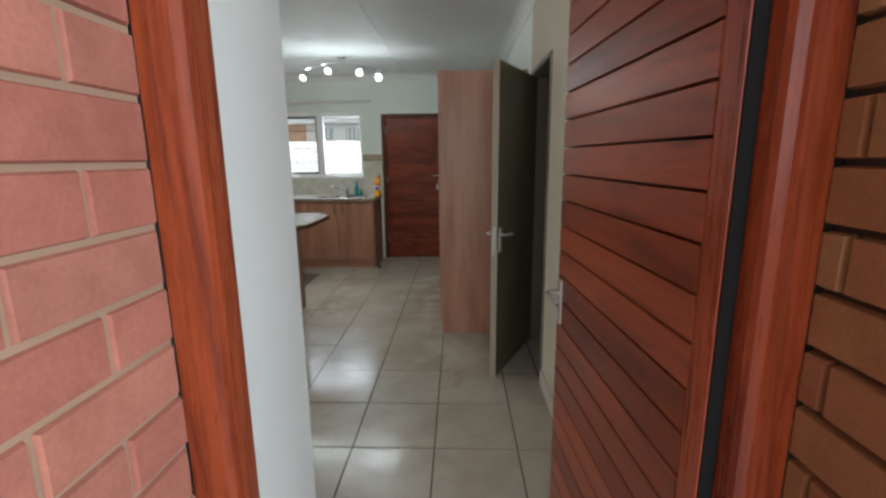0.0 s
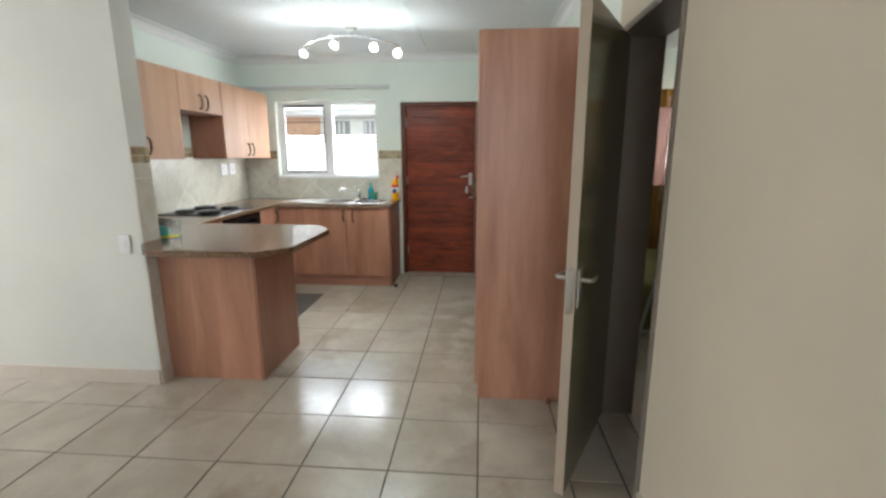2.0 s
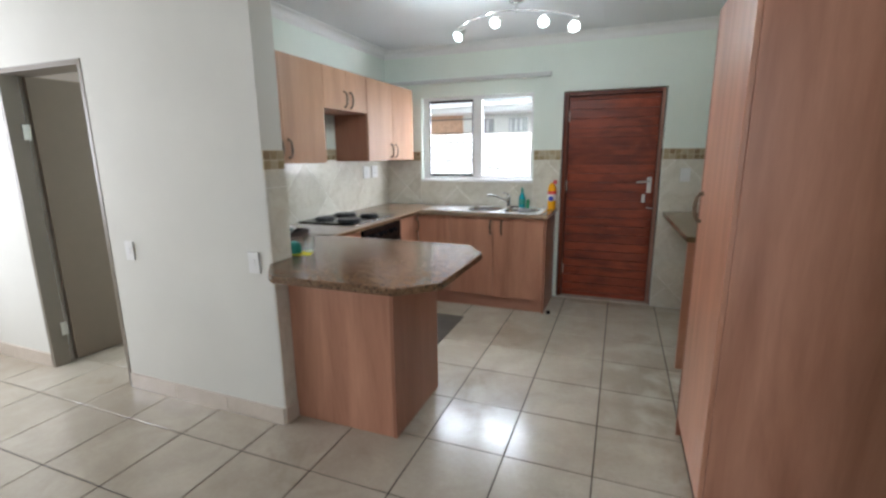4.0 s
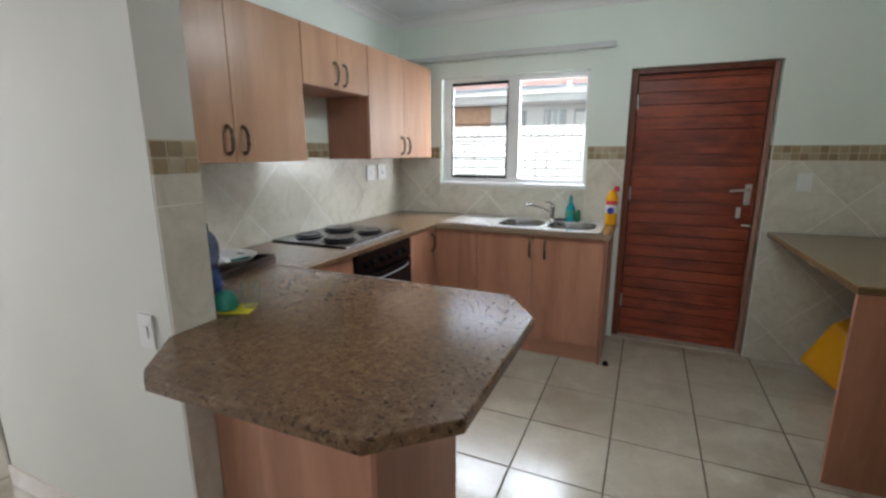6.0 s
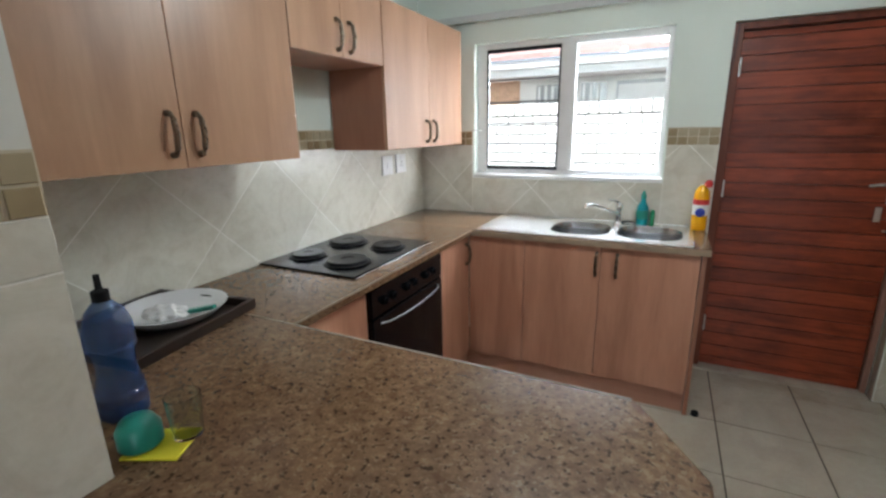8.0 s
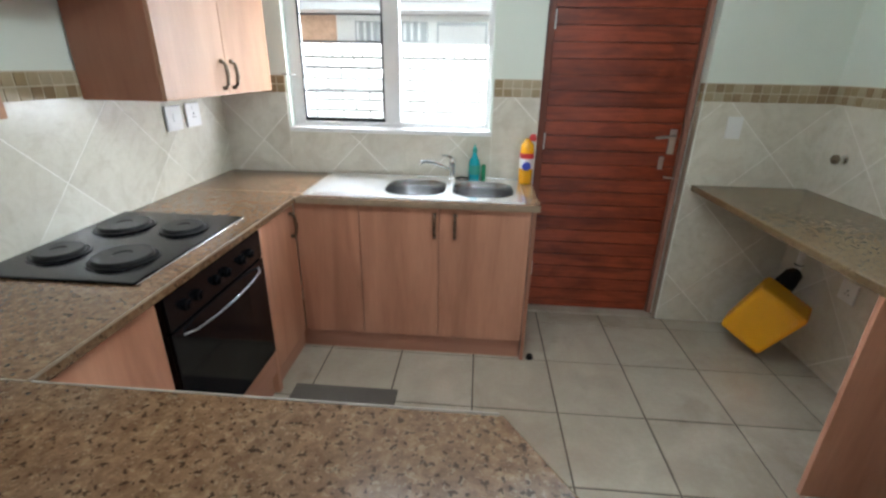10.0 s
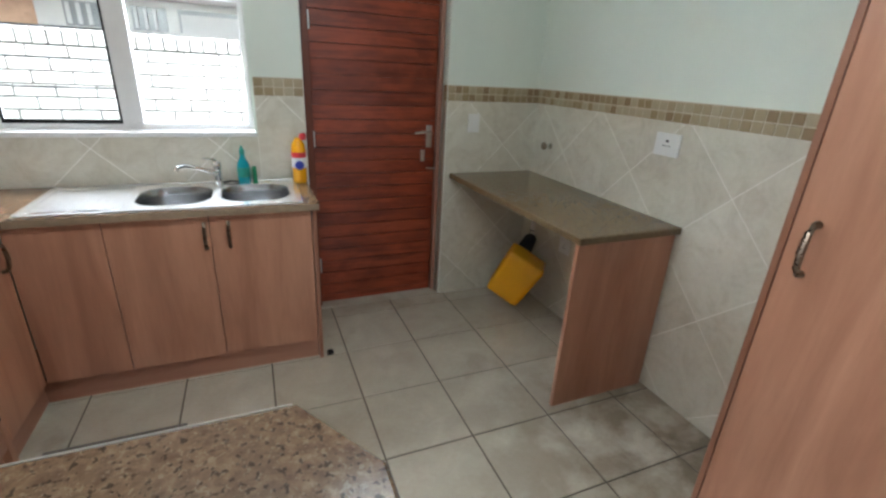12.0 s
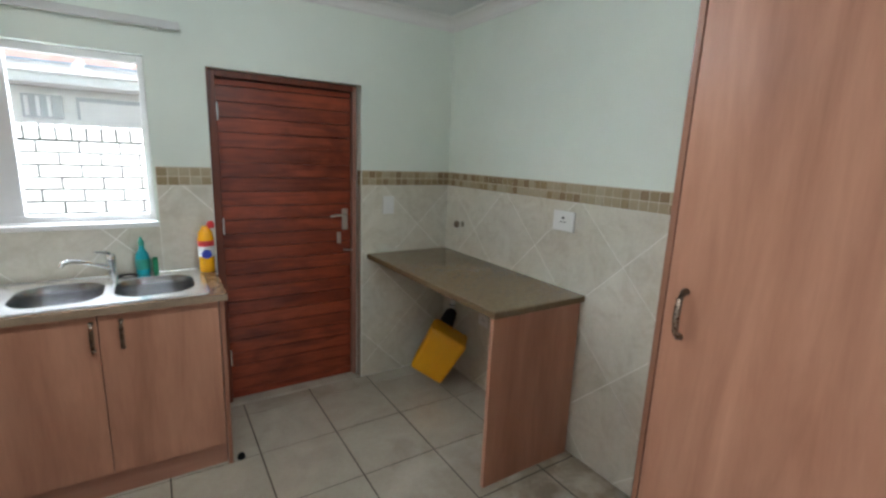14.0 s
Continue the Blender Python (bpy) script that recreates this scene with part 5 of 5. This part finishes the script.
def drape(name, label, x0, x1, y, z0, z1, material, waves, depth=0.03):
    t = thing(name, label, "curtain")
    bm = bmesh.new()
    n = waves * 8
    rows = []
    for z in (z1, (z0 + z1) / 2, z0):
        rows.append([(bm.verts.new((x0 + (x1 - x0) * i / n, y + depth * math.sin(i / 8 * 2 * math.pi) * (1 + 0.3 * math.sin(i)), z)),
                      bm.verts.new((x0 + (x1 - x0) * i / n, y + 0.004 + depth * math.sin(i / 8 * 2 * math.pi) * (1 + 0.3 * math.sin(i)), z))) for i in range(n + 1)])
    for a, b in zip(rows, rows[1:]):
        for i in range(n):
            for k in (0, 1):
                bm.faces.new((a[i][k], a[i + 1][k], b[i + 1][k], b[i][k]))
        for i in (0, n):
            bm.faces.new((a[i][0], a[i][1], b[i][1], b[i][0]))
    for r in (rows[0], rows[-1]):
        for i in range(n):
            bm.faces.new((r[i][0], r[i + 1][0], r[i + 1][1], r[i][1]))
    part("drape", bm, material, t, smooth=True)
    return t


drape("curtain", "mustard curtain drawn at the side room window", 2.20, 2.80, YB - 0.12, 0.35, 2.17, M["curtain"], 9)
drape("curtain", "mustard curtain at the window's far side", 4.20, 4.60, YB - 0.12, 0.35, 2.17, M["curtain"], 7)
drape("pelmet_curtain", "mustard valance across the side room window", 2.80, 4.20, YB - 0.13, 1.98, 2.17, M["curtain"], 16, 0.02)
drape("pelmet_curtain", "mustard lower curtain below the window", 2.80, 4.20, YB - 0.13, 0.35, 1.13, M["curtain"], 16, 0.02)
drape("sheer_curtain", "thin pinkish sheer curtain over the side room window", 2.80, 4.20, YB - 0.10, 0.95, 2.10, M["sheer"], 12, 0.018)
sh = thing("ceiling_light", "round white ceiling light, lit, in the side room", "ceiling lamp")
bm = bmesh.new()
lathe(bm, [(0.08, 0), (0.085, -0.02), (0.05, -0.035), (0, -0.036)], pose(3.195, 6.55, ZC), 24)
part("base", bm, M["satin"], sh, smooth=True)
bm = bmesh.new()
lathe(bm, [(0.06, -0.037), (0.125, -0.055), (0.135, -0.080), (0.11, -0.110), (0.06, -0.128), (0, -0.132)], pose(3.195, 6.55, ZC), 28)
part("shade", bm, M["tube_light"], sh, "glowing white glass shade", smooth=True)

ld = thing("stepladder", "aluminium stepladder with white treads standing open", "ladder")
LB = pose(2.335, 4.60, 0, 0, 0, -6)
for sx in (-0.20, 0.20):
    for (a, b, nm) in (((sx, -0.24, 0), (sx * 0.74, 0.0, 1.24), "rail"), ((sx * 1.05, 0.62, 0), (sx * 0.80, 0.04, 1.22), "rear_leg")):
        bm = bmesh.new()
        tube(bm, [a, b], 0.014, 8, 0.7)
        bmesh.ops.transform(bm, matrix=LB, verts=bm.verts)
        part(nm, bm, M["alu"], ld)
        bm = bmesh.new()
        tube(bm, [(a[0], a[1], 0.0), (a[0] * 0.99, a[1], 0.035)], 0.018, 8)
        bmesh.ops.transform(bm, matrix=LB, verts=bm.verts)
        part("foot_cap", bm, M["rubber"], ld)
for z in (0.204, 0.477, 0.747, 1.013):
    y = -0.24 + 0.24 * z / 1.24
    w = 0.20 - 0.052 * z / 1.24
    bm = bmesh.new()
    box(bm, -w, y - 0.045, z - 0.012, w, y + 0.045, z + 0.012, 0.003)
    bmesh.ops.transform(bm, matrix=LB, verts=bm.verts)
    part("tread", bm, M["plastic"], ld)
for sx in (-0.151, 0.151):
    bm = bmesh.new()
    box(bm, sx - 0.022, -0.03, 1.20, sx + 0.022, 0.06, 1.27, 0.008)
    bmesh.ops.transform(bm, matrix=LB, verts=bm.verts)
    part("hinge_block", bm, M["rubber"], ld)
bm = bmesh.new()
tube(bm, [(-0.15, 0, 1.25), (-0.145, -0.02, 1.38), (-0.10, -0.03, 1.46), (0.10, -0.03, 1.46), (0.145, -0.02, 1.38), (0.15, 0, 1.25)], 0.013, 8)
bmesh.ops.transform(bm, matrix=LB, verts=bm.verts)
part("hand_loop", bm, M["rubber"], ld, smooth=True)

# ---- floor tiles ----
GX, GY, PX, PY, GAP = 0.1030, 4.090, 0.4275, 0.4330, 0.0036
mesh_cache = {}


def tile_mesh(w, h, t, material, bevel, key):
    k = (round(w, 4), round(h, 4), t, key)
    if k not in mesh_cache:
        bm = bmesh.new()
        b = bevel
        lo = [bm.verts.new(p) for p in ((0, 0, 0), (w, 0, 0), (w, h, 0), (0, h, 0))]
        mi = [bm.verts.new((p.co.x, p.co.y, t - b)) for p in lo]
        hi = [bm.verts.new(p) for p in ((b, b, t), (w - b, b, t), (w - b, h - b, t), (b, h - b, t))]
        for r, s in ((lo, mi), (mi, hi)):
            for i in range(4):
                bm.faces.new((r[i], r[(i + 1) % 4], s[(i + 1) % 4], s[i]))
        bm.faces.new(hi)
        bm.faces.new(lo[::-1])
        mesh_cache[k] = finish("tile", bm, material)
    return mesh_cache[k]


def place(name, mesh, m, parent):
    ob = new(name, mesh)
    ob.parent = parent
    ob.matrix_parent_inverse = parent.matrix_basis.inverted()
    ob.matrix_basis = m
    return ob


rt = random.Random(3)
for i in range(-12, 4):
    for j in range(-7, 8):
        x0, y0 = GX + i * PX, GY + j * PY
        a0, a1, b0, b1 = max(x0, LX), min(x0 + PX, XR), max(y0, 1.445), min(y0 + PY, YB)
        if b1 - b0 < 0.03 or a1 - a0 < 0.03:
            continue
        if b0 >= YS + 0.05 and a1 < XL - 0.1 and a0 < -3.6:
            continue
        g = GAP
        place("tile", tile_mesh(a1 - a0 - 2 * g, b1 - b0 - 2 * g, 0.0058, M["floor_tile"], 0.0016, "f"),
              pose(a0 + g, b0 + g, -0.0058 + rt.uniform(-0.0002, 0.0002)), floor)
bm = bmesh.new()
for i in range(3, 11):
    for j in range(-5, 8):
        x0, y0 = GX + i * PX, GY + j * PY
        a0, a1, b0, b1 = max(x0, XR + 0.003), min(x0 + PX, 4.69), max(y0, 1.61), min(y0 + PY, YB)
        if b1 - b0 > 0.03 and a1 - a0 > 0.03:
            box(bm, a0 + GAP, b0 + GAP, -0.004, a1 - GAP, b1 - GAP, 0.0)
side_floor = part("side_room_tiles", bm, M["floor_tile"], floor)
side_floor["kind"] = "stuff"

# ---- wall tiles: large tiles set on the diagonal under a band of small ones ----
BAND0, BAND1 = 1.428, 1.528


def wall_patch(parent, m, u0, u1, z0, z1, origin=(0.0, 0.0), pitch=0.435, diagonal=True, t=0.0077):
    """Tiles on the plane of m: local x along the wall, local y up, local z into the room."""
    s = pitch
    if diagonal:
        n = 10
        half = s / math.sqrt(2) - 0.0031
        for i in range(-n, n + 1):
            for j in range(-n, n + 1):
                cx, cy = origin[0] + (i + j) * s / math.sqrt(2), origin[1] + (i - j) * s / math.sqrt(2)
                poly = clip([(cx - half, cy), (cx, cy - half), (cx + half, cy), (cx, cy + half)], u0 + 0.001, u1 - 0.001, z0 + 0.001, z1 - 0.001)
                if not poly:
                    continue
                bm = bmesh.new()
                prism(bm, [(x, y) for x, y in poly], 0, t)
                me = finish("tile", bm, M["wall_tile"])
                place("tile", me, m, parent)


def band(parent, m, u0, u1, seed, t=0.010):
    r = random.Random(seed)
    n = max(1, round((u1 - u0) / 0.050))
    w = (u1 - u0) / n
    for k in range(n):
        for row in (0, 1):
            i = r.randrange(4)
            me = tile_mesh(w - 0.006, 0.0440, t, MOSAIC[i], 0.0012, "m%d" % i)
            place("mosaic_tile", me, m @ pose(u0 + k * w + 0.002, BAND0 + row * 0.0495 + 0.0015, 0), parent)


def backing(parent, m, u0, u1, z0, z1, material=None, t=0.0065):
    bm = bmesh.new()
    box(bm, u0, z0, 0.0005, u1, z1, t)
    ob = part("grout_bed", bm, material or M["wall_grout"], None)
    ob.parent = parent
    ob.matrix_parent_inverse = parent.matrix_basis.inverted()
    ob.matrix_basis = m


BACK = Matrix(((1, 0, 0, 0), (0, 0, -1, YB), (0, 1, 0, 0), (0, 0, 0, 1)))       # x along the wall, y up, z to the room
LEFT = Matrix(((0, 0, 1, XL), (1, 0, 0, 0), (0, 1, 0, 0), (0, 0, 0, 1)))
LIFT = 0.024      # the band sits a little higher on the hob wall
RIGHT = Matrix(((0, 0, -1, XR), (1, 0, 0, 0), (0, 1, 0, 0), (0, 0, 0, 1)))
PILLAR = Matrix(((0, 0, 1, XP), (1, 0, 0, 0), (0, 1, 0, 0), (0, 0, 0, 1)))
for par, mm, u0, u1, z0, z1 in ((wall_back, BACK, XL, -1.534, CB, BAND0), (wall_back, BACK, -1.534, -0.274, CB, 1.198), (wall_back, BACK, -0.274, -0.002, CB, BAND0),
                                (wall_back, BACK, 0.922, XR, 0, BAND0), (wall_left, LEFT, YS + 0.16, YB - 0.010, CB, BAND0 + LIFT), (wall_right, RIGHT, 5.01, YB - 0.010, 0, BAND0)):
    backing(par, mm, u0, u1, z0, z1)
    wall_patch(par, mm, u0, u1, z0, z1, {id(BACK): (1.673, 1.140), id(LEFT): (5.740, 1.141), id(RIGHT): (5.957, 1.142)}[id(mm)])
for par, mm, u0, u1, sd in ((wall_back, BACK, XL, -1.534, 1), (wall_back, BACK, -0.274, -0.002, 2), (wall_back, BACK, 0.922, XR, 3), (wall_left, LEFT, YS + 0.16, YB - 0.010, 4),
                            (wall_right, RIGHT, 5.01, YB - 0.010, 5), (wall_stub, PILLAR, YS + 0.002, YS + 0.153, 6)):
    up = LIFT if mm is LEFT else 0.0
    backing(par, mm @ pose(0, up, 0), u0, u1, BAND0, BAND1, M["band_grout"])
    band(par, mm @ pose(0, up, 0), u0, u1, sd)
backing(wall_stub, PILLAR, YS + 0.002, YS + 0.153, CT + 0.001, BAND0)
backing(wall_stub, PILLAR, YS + 0.002, YS + 0.100, 0.10, CB)
JAMB = Matrix(((0, 0, -1, 0.918), (1, 0, 0, 0), (0, 1, 0, 0), (0, 0, 0, 1)))
backing(wall_back, JAMB, YB + 0.001, YB + 0.058, 0.0, BAND1, M["edge_door"], 0.005)
for row in (0, 1):
    place("mosaic_tile", tile_mesh(0.046, 0.0455, 0.009, MOSAIC[3 * row], 0.0012, "m%d" % (3 * row)), JAMB @ pose(YB + 0.004, BAND0 + row * 0.0495 + 0.0015, 0), wall_back)
for z0, z1 in ((CT + 0.001, 1.335), (1.339, BAND0 - 0.002)):
    place("tile", tile_mesh(0.149, z1 - z0, 0.009, M["wall_tile"], 0.001, "p"), PILLAR @ pose(YS + 0.003, z0, 0), wall_stub)
place("tile", tile_mesh(0.096, CB - 0.104, 0.009, M["wall_tile"], 0.001, "p"), PILLAR @ pose(YS + 0.003, 0.102, 0), wall_stub)


# ---- brick sides of the porch and the yard wall ----
def brick_mesh(l, h, d, material, key):
    k = (round(l, 4), h, d, key)
    if k not in mesh_cache:
        bm = bmesh.new()
        box(bm, 0, 0, 0, l, h, d)
        top = [v for v in bm.verts if v.co.z > d / 2]
        for v in top:
            v.co.x += 0.003 if v.co.x < l / 2 else -0.003
            v.co.y += 0.003 if v.co.y < h / 2 else -0.003
        mesh_cache[k] = finish("brick", bm, material)
    return mesh_cache[k]


rb = random.Random(11)


def courses(parent, m, u0, u1, z0, z1, material, key, phase=0.0, pitch=0.085, t=0.016):
    """Stretcher bond on the plane of m, bricks 222 long, one course every pitch."""
    j = 0
    z = z0
    while z < z1 - 0.02:
        off = (0.117 if j % 2 else 0.0) + phase
        u = u0 - 0.234 + off
        while u < u1:
            a, b = max(u, u0), min(u + 0.2255, u1)
            if b - a > 0.03:
                place("brick", brick_mesh(b - a, min(pitch - 0.0085, z1 - z), t, material, key), m @ pose(a, z, rb.uniform(-0.0015, 0.001)), parent)
            u += 0.234
        z += pitch
        j += 1


PHW = 0.230
pw = boxes("porch_wall", [(0.44, 0.30, -0.12, 0.649, 1.345, 2.62)], M["mortar"], "red face-brick porch wall beside the front door")
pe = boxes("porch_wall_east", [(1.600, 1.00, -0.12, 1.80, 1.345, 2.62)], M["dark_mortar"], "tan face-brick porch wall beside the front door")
PW = Matrix(((0, 0, 1, 0.640), (1, 0, 0, 0), (0, 1, 0, 0), (0, 0, 0, 1)))
PE = Matrix(((0, 0, -1, 1.600), (1, 0, 0, 0), (0, 1, 0, 0), (0, 0, 0, 1)))
courses(pw, Matrix.Translation((0.009, 0, 0)) @ PW, 0.30, 1.345, -0.0165, 2.60, M["red_brick"], "r", PHW, 0.0873, 0.007)
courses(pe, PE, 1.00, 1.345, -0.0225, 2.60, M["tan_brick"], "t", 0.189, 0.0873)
courses(yard_wall, Matrix(((1, 0, 0, 0), (0, 0, -1, 8.46), (0, 1, 0, 0), (0, 0, 0, 1))), -2.7, 1.6, 0.805, 1.64, M["white_brick"], "w")
for i in range(52):
    place("brick", brick_mesh(0.073, 0.100, 0.016, M["white_brick"], "ws"), Matrix(((1, 0, 0, 0), (0, 0, -1, 8.46), (0, 1, 0, 0), (0, 0, 0, 1))) @ pose(-2.7 + i * 0.085, 1.655, 0), yard_wall)
